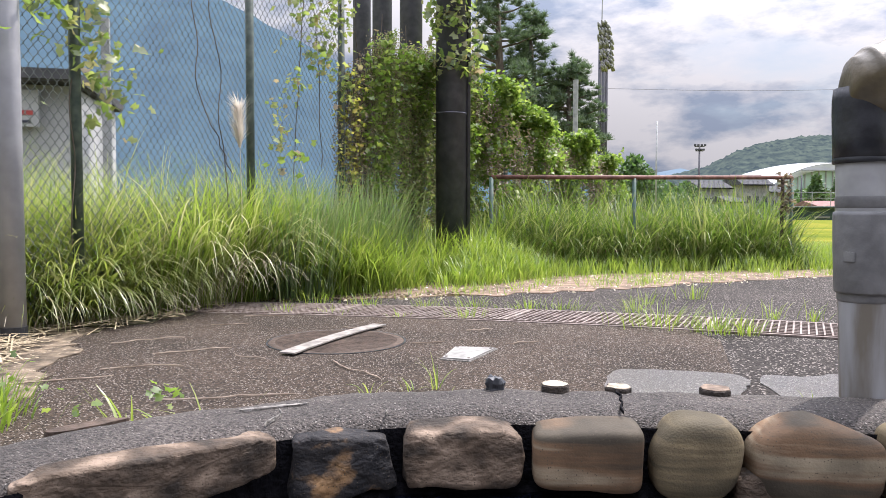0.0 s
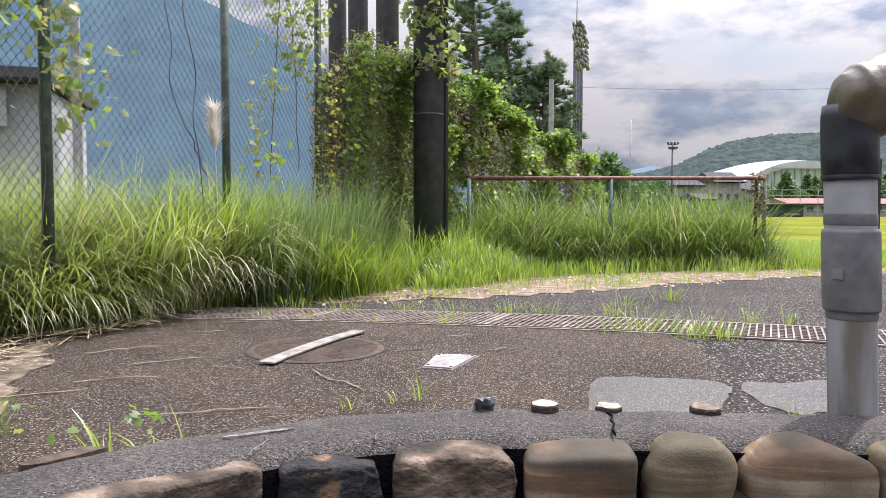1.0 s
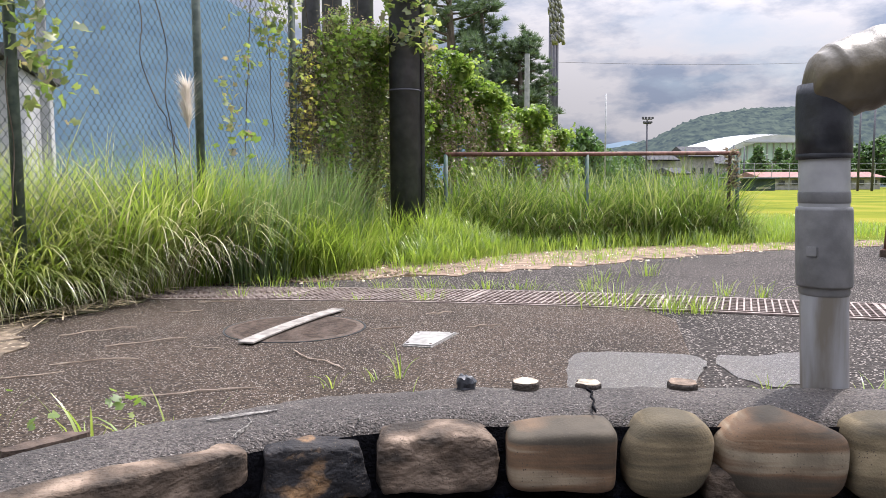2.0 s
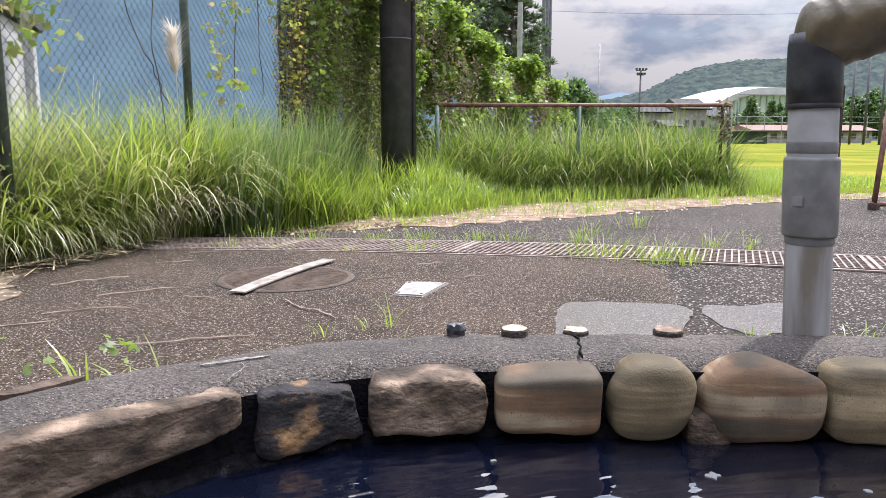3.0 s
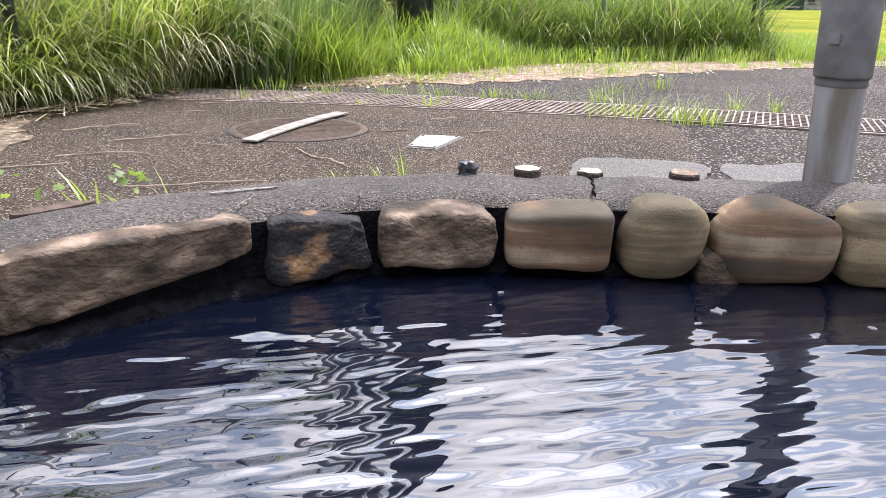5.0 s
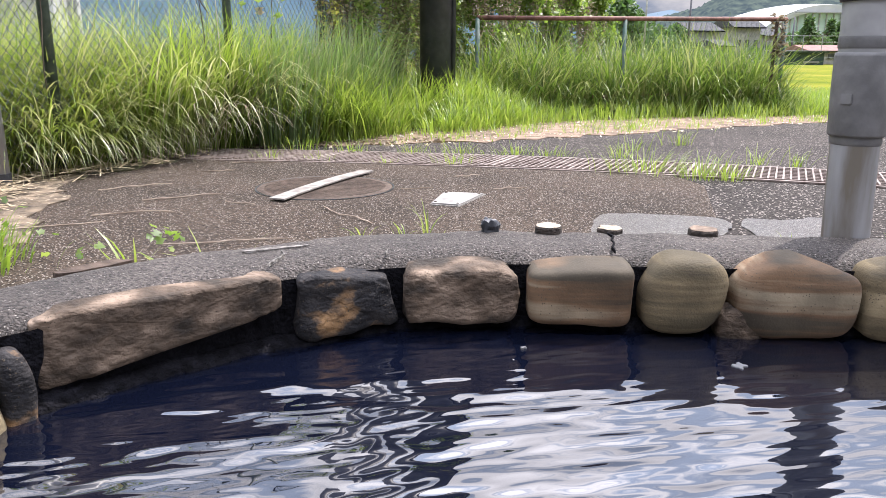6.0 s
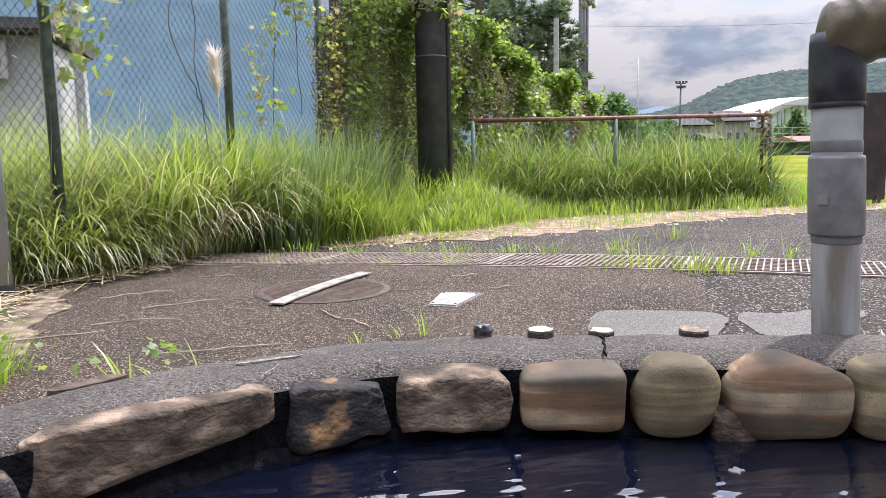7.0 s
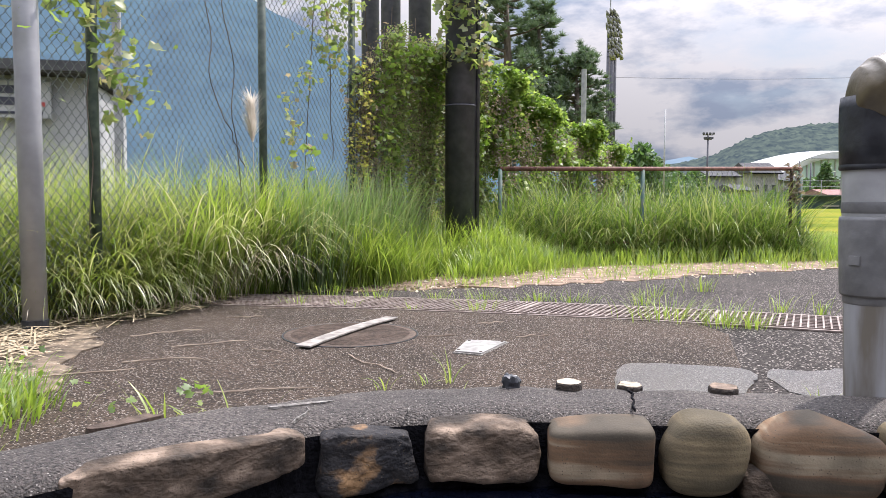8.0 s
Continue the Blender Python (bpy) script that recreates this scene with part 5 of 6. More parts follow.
# curtain between the third post and the thick pole
P = hanging(560, 1.10, 3.5, r, 0.0115, (0.4, 1.75), 0.03, 0.010, 0.72)
V, F = leaf_cards(P, r.uniform(0.012, 0.034, len(P)), r, 0.4)
stuff("hanging_vines", V, F, M_VINE, "small dark vine leaves hanging over the chain-link fence", "vine")
P = hanging(420, 0.98, 3.4, r, 0.013, (0.5, 1.7), 0.0, 0.010)
V, F = leaf_cards(P, r.uniform(0.010, 0.028, len(P)), r, 0.3)
stuff("withered_vines", V, F, M_DEADV, "brown withered vine leaves among the green", "vine")
P, s_ = fence_pts(2600, 1.3, 3.4, top_h, r, 0.06, 0.06)
P = P[P[:, 2] > np.array([top_h(a) for a in s_]) * 0.72]
V, F = leaf_cards(P, r.uniform(0.030, 0.058, len(P)), r, 0.6, True)
stuff("vine_crest", V, F, M_KUDZU, "broad green leaves along the crest of the vine curtain", "vine")
P = hanging(46, 1.2, 3.4, r, 0.026, (0.3, 1.3), 0.07, 0.022)
V, F = leaf_cards(P, r.uniform(0.026, 0.055, len(P)), r, 0.5, True)
stuff("broad_trailers", V, F, M_KUDZU, "green trailers of broader leaves over the vine curtain", "vine")
P = np.concatenate([hanging(16, 0.96, 1.16, r, 0.026, (0.6, 1.5), 0.04, 0.02), hanging(16, 2.25, 2.75, r, 0.024, (0.1, 0.3), 0.07, 0.03)])
V, F = leaf_cards(P, r.uniform(0.015, 0.036, len(P)), r, 0.6, True)
stuff("yellow_vine", V, F, M_VINEY, "yellow-green vine climbing the third fence post", "vine")
# loose sprays on the open net
sprays = []
for s0, z0, n, sp in ((-1.24, 1.45, 90, 0.14), (-1.30, 1.85, 120, 0.20), (-1.12, 1.18, 60, 0.09), (-1.55, 1.75, 50, 0.14), (0.25, 1.05, 22, 0.07), (0.36, 0.98, 18, 0.05)):
    a = r.normal(s0, sp, n)
    sprays.append(to_fence(a, r.normal(0.05, 0.05, n), r.normal(z0, sp * 1.1, n)))
P = np.concatenate(sprays)
V, F = leaf_cards(P, r.uniform(0.028, 0.070, len(P)), r, 0.7, True)
stuff("vine_sprays", V, F, M_VINE, "loose sprays of green vine leaves on the net", "vine")
sprays = []
for s0, z0, n, sp in ((0.62, 1.95, 150, 0.17), (0.72, 1.68, 70, 0.09), (0.45, 1.42, 26, 0.05), (0.9, 2.0, 90, 0.12), (0.25, 1.28, 16, 0.05), (1.0, 1.5, 60, 0.07), (0.98, 2.3, 80, 0.14), (0.45, 2.25, 60, 0.14)):
    a = r.normal(s0, sp, n)
    sprays.append(to_fence(a, r.normal(0.03, 0.03, n), r.normal(z0, sp * 1.1, n)))
P = np.concatenate(sprays)
V, F = leaf_cards(P, r.uniform(0.022, 0.05, len(P)), r, 0.6, True)
stuff("brown_sprays", V, F, M_VINE, "browning sprays of vine leaves high on the net", "vine")
# dry vine bundle tied at the low fence's end post
P = np.stack([r.normal(GR.x - 0.09, 0.035, 130), r.normal(GR.y - 0.05, 0.03, 130), r.uniform(0.62, 1.03, 130)], 1)
V, F = leaf_cards(P, r.uniform(0.03, 0.07, len(P)), r, 0.35)
stuff("dry_vine", V, F, M_DEADV, "dry vine bundle hanging from the low fence's end post", "vine")
# bare stems on the net
stems = []
for s0, z0, s1, z1 in ((-0.62, 2.5, -0.40, 1.15), (-0.40, 1.15, -0.18, 0.8), (-0.22, 0.6, -0.35, 1.9), (0.66, 2.2, 0.74, 0.9), (0.4, 0.6, 0.55, 2.2), (1.3, 1.7, 1.22, 0.2), (1.75, 1.9, 1.8, 0.3), (2.4, 1.9, 2.35, 0.3), (2.7, 1.9, 2.8, 0.3), (1.2, 2.2, 1.4, 0.4), (1.6, 2.2, 1.5, 0.3), (-1.2, 2.2, -1.28, 0.4), (2.0, 2.2, 2.2, 0.3), (0.9, 0.3, 1.0, 2.2)):
    pts = []
    for i in range(22):
        q = i / 21
        pts.append(fp_(s0 + (s1 - s0) * q + 0.06 * noise.noise((q * 4, s0 * 5, 1)), z0 + (z1 - z0) * q, 0.012 + 0.01 * noise.noise((q * 6, s0, 5))))
    stems.append(tube(pts, [0.003] * 22, 5))
for _ in range(120):
    a = r.uniform(1.0, 3.3)
    zt, zl = top_h(a), r.uniform(0.4, 1.5)
    ph = r.uniform(0, 6.28)
    pts = [fp_(a + 0.035 * math.sin(q * 4 + ph) + 0.02 * math.sin(q * 11 + ph), zt - zl * q, 0.02 + 0.03 * math.sin(q * 5 + ph * 2)) for q in np.linspace(0, 1, 9)]
    stems.append(tube(pts, [0.0022] * 9, 4))
V, F = join(*stems)
thing("vine_stems", V, F, M_BARK, "thin bare vine stems twined through the net", "vine", kind="stuff")
# vines clinging to the thick pole
n = 420
a, z = r.uniform(0, 6.28, n), np.concatenate([r.normal(2.25, 0.22, 240), r.normal(1.86, 0.06, 180)])
rad = 0.15 + np.abs(r.normal(0, 0.06, n))
P = np.stack([1.015 + rad * np.cos(a), 6.05 + rad * np.sin(a), z], 1)
V, F = leaf_cards(P, r.uniform(0.04, 0.08, n), r, 0.8, True)
stuff("pole_vine", V, F, M_VINE, "green vine collar wound round the steel pole", "vine")

# ---- grasses ----
def tuft_field(name, poly, n, h0, h1, w, m, label, r_, lean=(0.2, 0.7), droop=(0.05, 0.35), clump=0.0, dirn=None, seg=4, hmap=None, spread=1.5):
    p = scatter(poly, n, r_)
    if clump:
        c = scatter(poly, max(4, int(n / clump)), r_)
        ids = r_.integers(0, len(c), n)
        p = c[ids] + r_.normal(0, 0.06, (n, 2))
        az = np.arctan2(p[:, 1] - c[ids][:, 1], p[:, 0] - c[ids][:, 0]) + r_.normal(0, 0.6, n)
    else:
        az = r_.uniform(0, 2 * np.pi, n)
    if dirn is not None:
        az = r_.normal(dirn, spread, n)
    h = r_.uniform(h0, h1, n)
    if hmap is not None:
        h *= np.array([hmap(x, y) for x, y in p])
    base = np.stack([p[:, 0], p[:, 1], np.full(n, -0.005)], 1)
    V, F = blades(base, h, r_.uniform(w * 0.6, w * 1.3, n), r_.uniform(*lean, n), az, r_.uniform(*droop, n), seg)
    return stuff(name, V, F, m, label, "grass")


def rise(line, lo, span):
    """Blades are short along the given front line and reach full height span metres behind it."""
    A_ = np.array(line)

    def f(x, y):
        best = 9.0
        for (x1, y1), (x2, y2) in zip(A_[:-1], A_[1:]):
            t_ = max(0.0, min(1.0, ((x - x1) * (x2 - x1) + (y - y1) * (y2 - y1)) / ((x2 - x1) ** 2 + (y2 - y1) ** 2)))
            best = min(best, math.hypot(x - x1 - t_ * (x2 - x1), y - y1 - t_ * (y2 - y1)))
        return lo + (1 - lo) * min(1.0, best / span) ** 0.8
    return f


BUSH_EDGE = [(-1.45, 3.1), (-1.2, 3.14), (-1.04, 3.3), (-0.88, 3.6), (-0.74, 4.05), (-0.58, 4.55), (0.0, 4.85)]
r = np.random.default_rng(31)
bush = [(-1.25, 3.25), (-1.06, 3.42), (-0.92, 3.7), (-0.78, 4.15), (-0.58, 4.65), (0.0, 5.0), (0.0, 5.6), (-0.9, 5.4), (-2.4, 3.8), (-2.6, 3.2), (-1.6, 3.1)]
strip = [(-1.25, 3.12), (-1.05, 3.24), (-0.86, 3.55), (-0.70, 4.0), (-0.52, 4.55), (0.0, 4.85), (0.0, 5.0), (-0.43, 4.3), (-1.07, 3.2)]
front_ = [(-1.28, 3.14), (-1.08, 3.26), (-0.90, 3.56), (-0.76, 4.02), (-0.60, 4.55), (-0.8, 4.4), (-1.2, 3.6), (-1.5, 3.0)]
tuft_field("pampas_clump", bush, 9500, 0.60, 1.22, 0.012, M_TALL, "big unkempt clump of long arching grass", r, (0.05, 1.1), (0.35, 1.2), 60, None, 9, rise(BUSH_EDGE, 0.55, 0.5))
tuft_field("arching_blades", front_, 4200, 0.40, 1.0, 0.0105, M_GRASS, "long blades arching out over the paving", r, (0.1, 1.1), (0.5, 1.3), 55, None, 10, rise(BUSH_EDGE, 0.55, 0.5))
# highlights on the clump, painted by blades of a paler colour
tuft_field("sun_pale_blades", strip, 520, 0.6, 1.1, 0.013, M_PALE, "blades coloured pale as if sunlit, bowing over the clump", r, (0.2, 0.9), (0.6, 1.3), 13, None, 10)
tuft_field("bush_base", front_, 3400, 0.10, 0.45, 0.010, M_MEADOW, "short weeds at the foot of the tall grass", r, (0.3, 1.2), (0.2, 0.95), 24, None, 6)
tuft_field("leaning_blades", [(-1.2, 3.25), (-0.9, 3.7), (-0.6, 4.5), (-0.75, 4.7), (-1.5, 3.7), (-1.7, 3.2)], 3000, 0.6, 1.12, 0.012, M_GRASS, "long pale-edged blades in front of the fence", r, (0.1, 0.8), (0.4, 1.1), 60, None, 10, rise(BUSH_EDGE, 0.6, 0.5))
tuft_field("leaning_lawn_blades", strip, 1300, 0.4, 1.0, 0.012, M_LAWN, "fresh green blades among the long grass", r, (0.1, 0.7), (0.05, 0.6), 45, None, 7)
tuft_field("dead_blades", strip, 480, 0.3, 0.8, 0.007, M_DRY, "bleached dead blades among the green grass", r, (0.3, 1.1), (0.5, 1.2), 12, None, 8)
tuft_field("dead_thatch", front_, 1100, 0.12, 0.40, 0.008, M_DRY, "brown dry thatch at the foot of the grass", r, (0.7, 1.6), (0.4, 1.0), 20, None, 5)
reeds = [tuple(fp_(0.1, 0, 0.05))[:2], tuple(fp_(0.1, 0, 0.32))[:2], tuple(fp_(1.6, 0, 0.25))[:2], tuple(fp_(1.6, 0, 0.05))[:2]]
tuft_field("fence_reeds", reeds, 2200, 0.35, 0.95, 0.011, M_REED, "upright blue-green reeds at the foot of the fence", r, (0.05, 0.5), (0.0, 0.5), 30, None, 6)
mid = [(-0.45, 4.55), (0.1, 4.75), (0.9, 5.0), (1.5, 5.4), (1.9, 5.9), (1.3, 6.8), (0.6, 6.2), (0.0, 5.5)]
tuft_field("bright_grass", mid, 7600, 0.22, 0.62, 0.010, M_LAWN, "fresh bright green grass round the pole foot", r, (0.1, 0.9), (0.1, 0.9), 45, None, 5, rise([(-0.5, 4.5), (0.1, 4.7), (0.9, 4.95), (1.6, 5.4), (2.0, 5.9)], 0.3, 0.7))
tuft_field("front_lawn", [(-0.66, 4.15), (-0.3, 4.35), (0.3, 4.6), (0.6, 5.0), (0.0, 5.0), (-0.6, 4.6)], 5200, 0.25, 0.62, 0.010, M_LAWN, "fresh bright grass in front of the fence", r, (0.1, 1.0), (0.1, 1.0), 40, None, 6)
tall = [(1.25, 6.3), (1.5, 6.5), (3.0, 6.75), (4.6, 7.0), (5.0, 7.4), (4.2, 8.2), (1.6, 7.6)]
tuft_field("tall_grass", tall, 7000, 0.40, 1.08, 0.016, M_MEADOW, "tall seeding grass grown through the low fence", r, (0.05, 1.2), (0.1, 1.1), 26, None, 7)
tuft_field("fence_grass", [(1.2, 6.2), (3.0, 6.5), (4.7, 6.75), (5.1, 7.2), (3.0, 6.95), (1.4, 6.7)], 3600, 0.25, 0.80, 0.015, M_MEADOW, "green grass in front of the low fence", r, (0.1, 1.3), (0.1, 1.2), 26, None, 6, rise([(1.2, 6.1), (3.0, 6.4), (4.7, 6.65), (5.2, 7.0)], 0.25, 0.5))
tuft_field("verge_grass", [(0.6, 5.3), (1.7, 5.75), (3.2, 6.2), (4.8, 6.45), (6.0, 6.9), (5.2, 7.3), (3.0, 6.7), (1.4, 6.3)], 3800, 0.05, 0.22, 0.010, M_LAWN, "short grass creeping over the dirt strip", r, (0.2, 0.8), (0.0, 0.4), 12, None, 3)
tuft_field("fence_weeds", [(-0.1, 5.0), (1.0, 6.6), (1.6, 7.6), (1.0, 7.6), (-0.6, 5.2)], 2200, 0.22, 0.55, 0.012, M_REED, "tall grass along the foot of the fence", r, (0.1, 0.6), (0.0, 0.6), 40)
tuft_field("field_edge_grass", [(4.8, 6.9), (7.5, 7.3), (9, 12), (5.5, 12)], 7000, 0.05, 0.16, 0.010, M_LAWN, "ragged turf at the edge of the field", r, (0.2, 0.8), (0, 0.4), 0, None, 3)

tuft_field("sparse_grass", [(-0.5, 4.3), (0.4, 4.3), (1.2, 4.5), (2.0, 4.8), (3.2, 5.35), (4.6, 5.85), (6.5, 6.25), (6.0, 6.6), (3.0, 6.3), (1.0, 5.4), (-0.4, 5.0)], 1700, 0.03, 0.11, 0.008, M_LAWN, "sparse thin grass on the dirt strip", r, (0.3, 1.0), (0, 0.5), 9, None, 3)
tuft_field("left_weeds", [(-1.4, 0.9), (-0.72, 1.15), (-0.6, 1.5), (-0.8, 1.8), (-1.5, 1.7)], 5200, 0.04, 0.15, 0.008, M_LAWN, "low bright grass beside the bath", r, (0.3, 1.0), (0, 0.5), 12, None, 4)
P = np.c_[scatter([(-0.5, 4.25), (0.6, 4.2), (2.0, 4.7), (4.4, 5.7), (7.0, 6.2), (6.5, 6.6), (3.2, 6.3), (0.6, 5.5)], 700, r), np.full(700, 0.012)]
V, F = leaf_cards(P, r.uniform(0.012, 0.04, len(P)), r, 0.25)
stuff("dry_litter", V, F, M_DRY, "bleached dry bits scattered over the dirt strip", "litter")
# tufts in the drain and in cracks
def tuft(name, x, y, n, h, spread, m, lab, z=0.0, w=0.006):
    p = r.normal(0, spread, (n, 2)) * np.array([1.0, 0.5])
    az = np.arctan2(p[:, 1], p[:, 0]) + r.normal(0, 0.5, n)
    base = np.stack([x + p[:, 0], y + p[:, 1], np.full(n, z - 0.01)], 1)
    V, F = blades(base, r.uniform(0.4, 1.0, n) * h, r.uniform(0.6, 1.2, n) * w, r.uniform(0.1, 1.0, n), az, r.uniform(0, 0.7, n), 5)
    ob = fast(name, V, F, m)
    ob.transform(Matrix.Translation((-x, -y, -z)))
    o = tagged(new(name, ob), lab, "grass tuft", "weeds in the paving", "stuff")
    o.location = (x, y, z)


for x, y, n, h, sp in ((1.755, 3.037, 120, 0.26, 0.10), (1.987, 2.852, 90, 0.24, 0.09), (2.10, 2.80, 60, 0.2, 0.06), (2.471, 4.194, 40, 0.22, 0.05), (2.509, 3.284, 30, 0.2, 0.04), (2.663, 3.172, 25, 0.2, 0.03),
                       (0.848, 3.382, 50, 0.18, 0.05), (0.65, 3.85, 40, 0.18, 0.05), (0.95, 3.85, 50, 0.16, 0.07), (1.25, 3.78, 60, 0.14, 0.09), (1.45, 3.7, 60, 0.14, 0.08), (0.3, 3.95, 50, 0.2, 0.06), (0.0, 4.05, 60, 0.22, 0.07),
                       (-0.15, 3.7, 30, 0.16, 0.05), (0.12, 3.6, 24, 0.12, 0.05), (0.5, 3.45, 20, 0.12, 0.04), (1.85, 3.6, 40, 0.22, 0.05), (2.05, 3.95, 30, 0.2, 0.05)):
    tuft("grass_tuft", x, y, int(n * 0.8), h * 0.74, sp, M_LAWN, "green grass tuft growing at the drain grate", 0.0, 0.0055)
for x, y, n, h, sp in ((0.36, 1.75, 5, 0.17, 0.012), (0.50, 1.80, 5, 0.15, 0.012), (0.575, 1.82, 9, 0.2, 0.012), (0.585, 1.62, 3, 0.12, 0.01), (1.75, 1.25, 14, 0.2, 0.02), (1.85, 1.3, 16, 0.2, 0.03), (1.60, 1.45, 10, 0.16, 0.015), (1.42, 1.0, 6, 0.24, 0.02)):
    tuft("grass_sprig", x, y, n, h * 0.72, sp, M_LAWN, "few grass sprigs behind the bath rim", 0.0, 0.0055)
for x, y, n, h, sp in ((-0.07, 0.93, 7, 0.20, 0.018), (0.01, 0.96, 6, 0.17, 0.018), (0.07, 1.0, 5, 0.15, 0.015), (-0.05, 0.90, 4, 0.26, 0.01)):
    tuft("grass_tuft", x, y, n, h, sp, M_LAWN, "grass and weeds growing behind the bath rim", 0.10, 0.008)
# broad weed leaves
P = np.concatenate([r.normal((0.0, 0.93, 0.225), (0.016, 0.014, 0.016), (11, 3)), r.normal((-0.12, 0.85, 0.222), (0.016, 0.012, 0.008), (6, 3)), r.normal((-0.75, 1.35, 0.12), (0.14, 0.14, 0.04), (160, 3))])
P[:, 2] = np.abs(P[:, 2])
V, F = leaf_cards(P, r.uniform(0.010, 0.022, len(P)), r, 0.6, True)
stuff("broad_weeds", V, F, M_KUDZU, "bright broad-leaved weeds behind the bath rim", "weeds")

Pb = scatter(front_, 900, r)
Pb = np.c_[Pb + np.array([0.03, -0.03]), np.abs(r.normal(0.0, 0.13, 900)) + 0.01]
V, F = leaf_cards(Pb, r.uniform(0.02, 0.055, len(Pb)), r, 0.6, True)
stuff("base_weeds", V, F, M_VINE, "dark broad-leaved weeds at the foot of the tall grass", "weeds")

# straw and litter
n = 1120
p = np.concatenate([scatter([(-1.9, 1.0), (-0.9, 1.3), (-0.95, 2.3), (-1.1, 2.9), (-0.75, 3.35), (-1.1, 3.2), (-1.8, 2.2)], 960, r), scatter([(-0.95, 2.9), (-0.5, 3.9), (-0.7, 4.1), (-1.15, 3.2)], 160, r)])
az = r.uniform(0, 6.28, n)
ln_ = r.uniform(0.08, 0.34, n)
d2 = np.stack([np.cos(az), np.sin(az)], 1)
wv = np.stack([-np.sin(az), np.cos(az)], 1) * r.uniform(0.002, 0.005, n)[:, None]
z0, z1 = r.uniform(0.012, 0.05, n), r.uniform(0.012, 0.05, n)
q0, q1 = p - d2 * ln_[:, None] / 2, p + d2 * ln_[:, None] / 2
V = np.stack([np.c_[q0 - wv, z0], np.c_[q0 + wv, z0], np.c_[q1 + wv, z1], np.c_[q1 - wv, z1]], 1).reshape(-1, 3)
stuff("straw_litter", V, np.arange(n * 4).reshape(-1, 4), M_STRAW, "dry bleached straw scattered along the slab edge", "straw")
P = np.concatenate([np.c_[scatter([(-1.2, 2.7), (-0.6, 3.8), (-0.5, 4.4), (0.6, 4.6), (1.6, 5.0), (0.5, 4.3), (-0.4, 4.2), (-0.9, 3.1)], 260, r), np.full(260, 0.015)]])
V, F = leaf_cards(P, r.uniform(0.02, 0.05, len(P)), r, 0.25)
stuff("leaf_litter", V, F, M_DEADV, "small brown fallen leaves on the paving", "leaves")
for (x, y), a, l in (((0.27, 3.02), -40, 0.16), ((0.86, 2.95), 20, 0.14), ((0.30, 2.1), -55, 0.35), ((-0.35, 2.5), 25, 0.3), ((-0.45, 2.2), 8, 0.28), ((-0.1, 2.35), -30, 0.14), ((-0.6, 2.75), 22, 0.3), ((-0.75, 1.9), 35, 0.6), ((-0.05, 1.75), 4, 0.4), ((1.0, 2.6), 15, 0.16), ((0.6, 2.62), 12, 0.14),
                      ((-0.2, 3.5), 4, 0.25), ((-0.35, 3.2), 10, 0.18)):
    ca, sa = math.cos(radians(a)), math.sin(radians(a))
    pts = []
    for t_ in np.linspace(0, 1, 10):
        k_ = l * (0.16 * noise.noise((t_ * 1.6, x * 9, y * 7)) + 0.03 * noise.noise((t_ * 7, x * 5, y * 9)))
        pts.append((x + ca * l * (t_ - 0.5) - sa * k_, y + sa * l * (t_ - 0.5) + ca * k_, 0.010 + 0.010 * abs(noise.noise((t_ * 3, y * 8, x * 4)))))
    V, F = tube(pts, [0.0026] * 9 + [0.0012], 5)
    thing("twig", V, F, M_WOOD, "dry pale grass stalk lying on the slab", "twig", group="twigs on the slab")

# silver-grass plume
x, y = -0.47, 4.12
pg = empty("grass_plume", (x, y, 0), "pale feathery silver-grass plume on a thin stalk", "grass plume")
V, F = tube([(x, y, 0), (x + 0.01, y, 0.6), (x, y, 1.0)], [0.004, 0.003, 0.002], 6)
child("stalk", V, F, M_DRY, pg)
n = 420
s_ = r.uniform(0, 1, n)
base = np.stack([np.full(n, x) + r.normal(0, 0.004, n), np.full(n, y) + r.normal(0, 0.004, n), 0.96 + 0.20 * s_], 1)
V, F = blades(base, r.uniform(0.09, 0.17, n), np.full(n, 0.007), r.uniform(0.2, 1.0, n), r.normal(3.4, 1.6, n), r.uniform(0, 0.3, n), 3)
ob = new("plume_head", fast("plume_head", V, F, M_PLUME))
ob.data.transform(Matrix.Translation((-x, -y, 0)))
ob.parent = pg

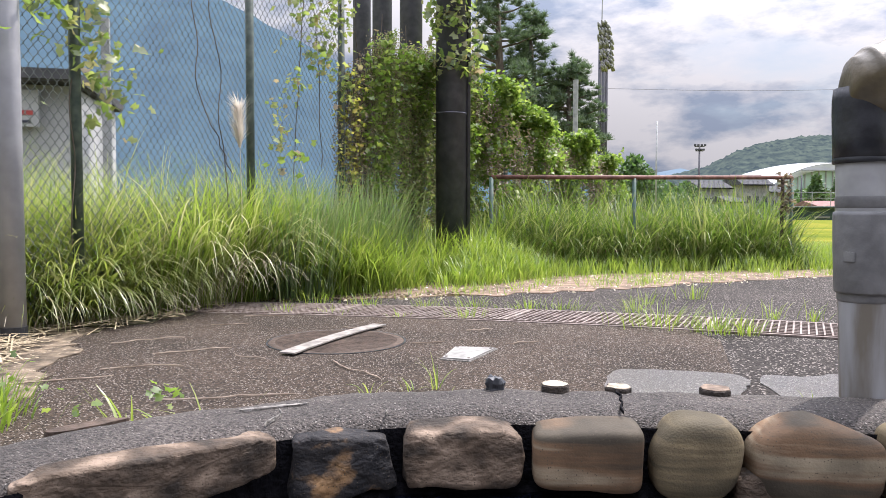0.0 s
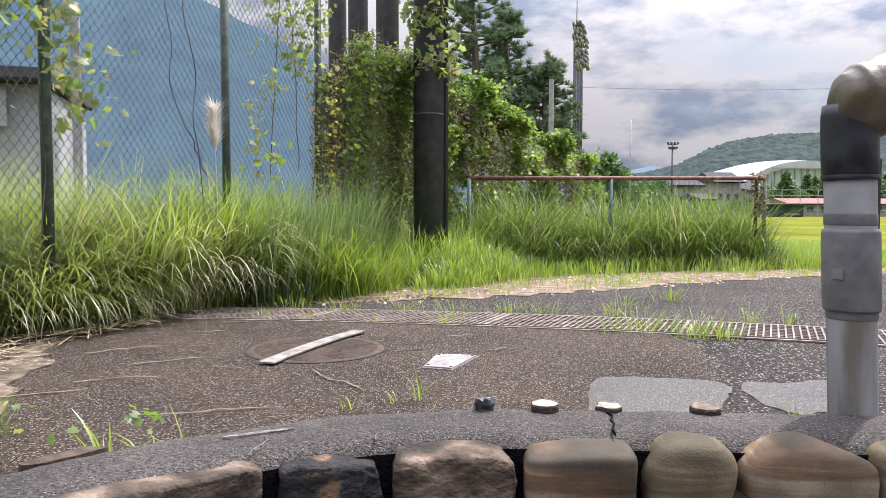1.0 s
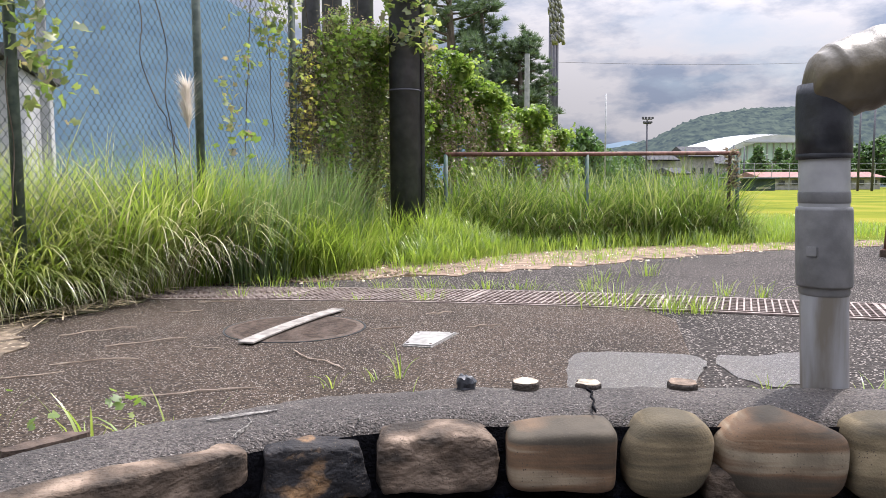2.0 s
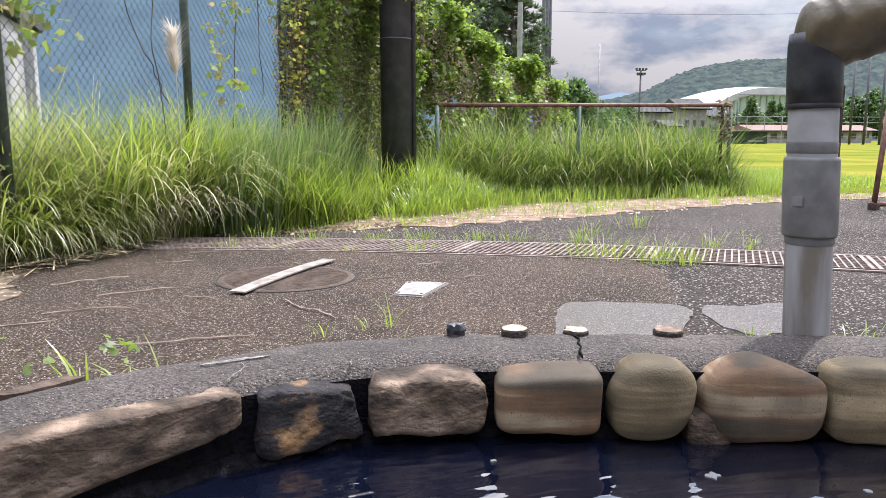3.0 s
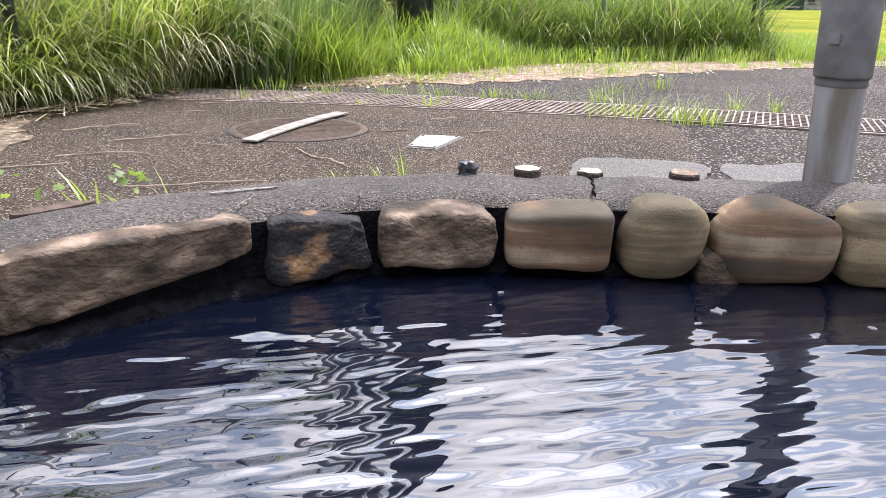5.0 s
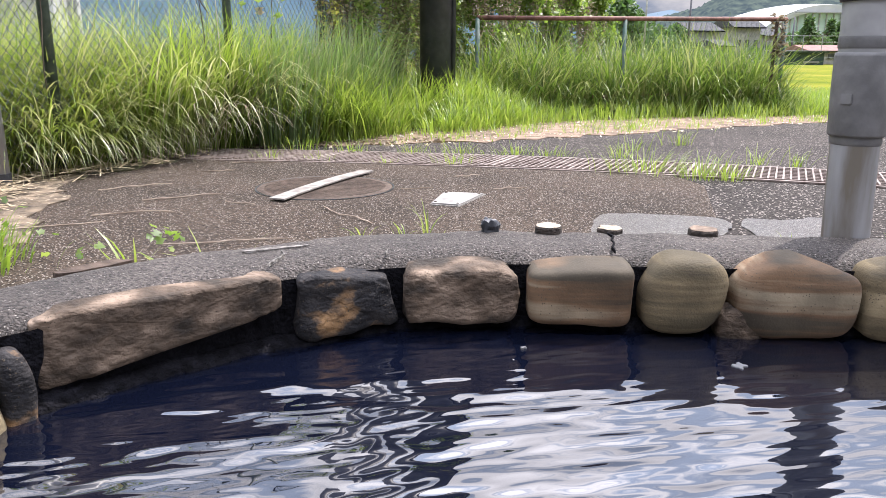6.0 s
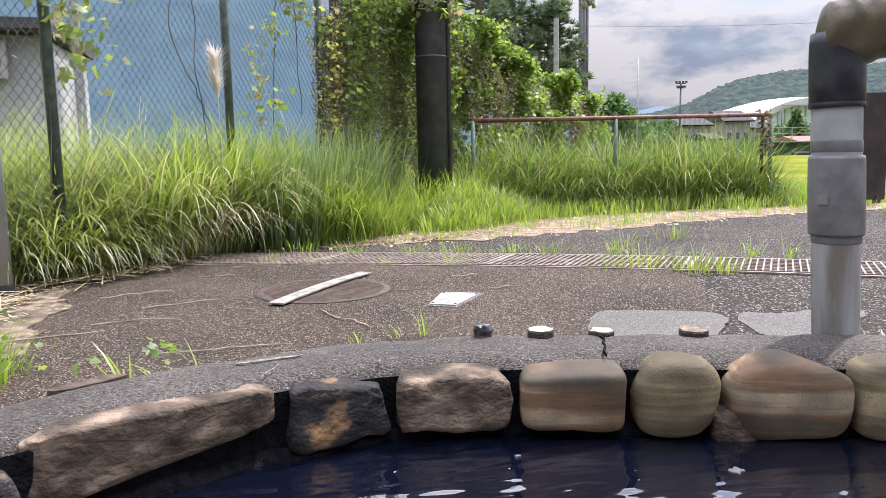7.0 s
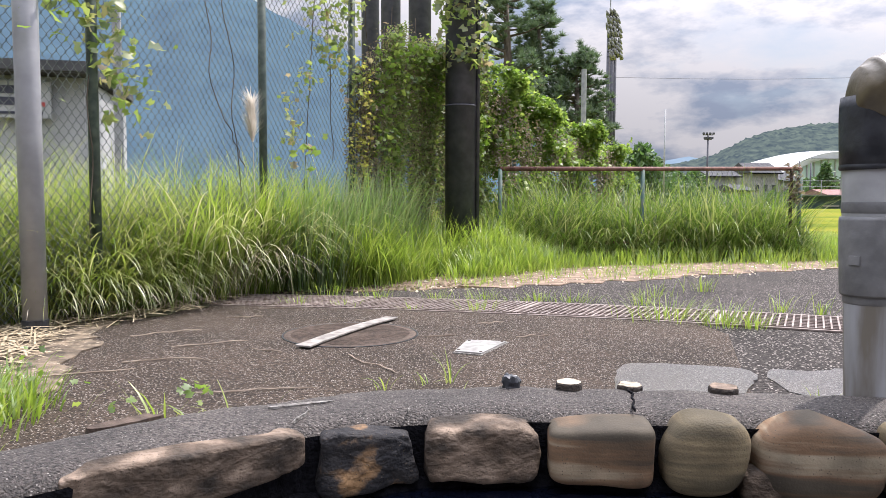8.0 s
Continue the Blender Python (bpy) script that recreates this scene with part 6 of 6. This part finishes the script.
# lime deposits, crack and the flat stone behind the rim
def streak(name, pts, w_, z, m, lab, seed):
    V, F = [], []
    for i, (x, y) in enumerate(pts):
        x2, y2 = pts[min(i + 1, len(pts) - 1)]
        x1, y1 = pts[max(i - 1, 0)]
        d = Vector((x2 - x1, y2 - y1, 0)).normalized()
        nn = Vector((-d.y, d.x, 0))
        ww = w_ * (0.55 + 0.6 * abs(noise.noise((i * 0.9, seed, 0)))) * (0.35 if i in (0, len(pts) - 1) else 1)
        V += [Vector((x, y, z)) + nn * ww, Vector((x, y, z)) - nn * ww, Vector((x, y, z - 0.006)) - nn * ww, Vector((x, y, z - 0.006)) + nn * ww]
    for i in range(len(pts) - 1):
        for j in range(4):
            F.append([i * 4 + j, i * 4 + (j + 1) % 4, i * 4 + 4 + (j + 1) % 4, i * 4 + 4 + j])
    return child(name, V, F, m, bath, lab)


streak("lime_streak", [(0.168, 0.757), (0.185, 0.765), (0.205, 0.770), (0.225, 0.778), (0.25, 0.784), (0.275, 0.794)], 0.0085, 0.2375, M_CHALK, "white lime deposit", 1)
streak("lime_streak", [(0.232, 0.758), (0.240, 0.735), (0.236, 0.715), (0.225, 0.690), (0.222, 0.675)], 0.0014, 0.2385, M_CHALK, "white crack line", 2)
streak("lime_streak", [(0.412, 0.745), (0.408, 0.725)], 0.0025, 0.2385, M_CHALK, "white crack line", 3)
streak("crack", [(0.830, 0.845), (0.826, 0.825), (0.829, 0.805), (0.817, 0.780), (0.814, 0.755), (0.802, 0.730), (0.797, 0.70)], 0.0020, 0.2395, M_MORTAR, "black crack across the rim", 4)
V, F = disc((0, 0), 0.062, -0.01, 0.226, 30, 0.5, 3)
V = [(-0.06 + x * 0.77 - y * 0.2, 0.735 + x * 0.62 + y * 0.24, z) for x, y, z in V]
thing("flat_stone", V, F, M_IRON, "flat brown stone lying behind the bath rim", "stone")

# bits afloat in the bath
for x, y, rr in ((0.93, 0.50, 0.010), (1.12, 0.42, 0.006), (0.62, 0.60, 0.004)):
    V, F = disc((x, y), rr, WATER_Z - 0.004, WATER_Z + 0.0022, 14, 0.9, x * 10)
    thing("floating_leaf", V, F, M_PVC_D, "small pale dead leaf floating on the dark water", "leaf", group="leaves on the water")
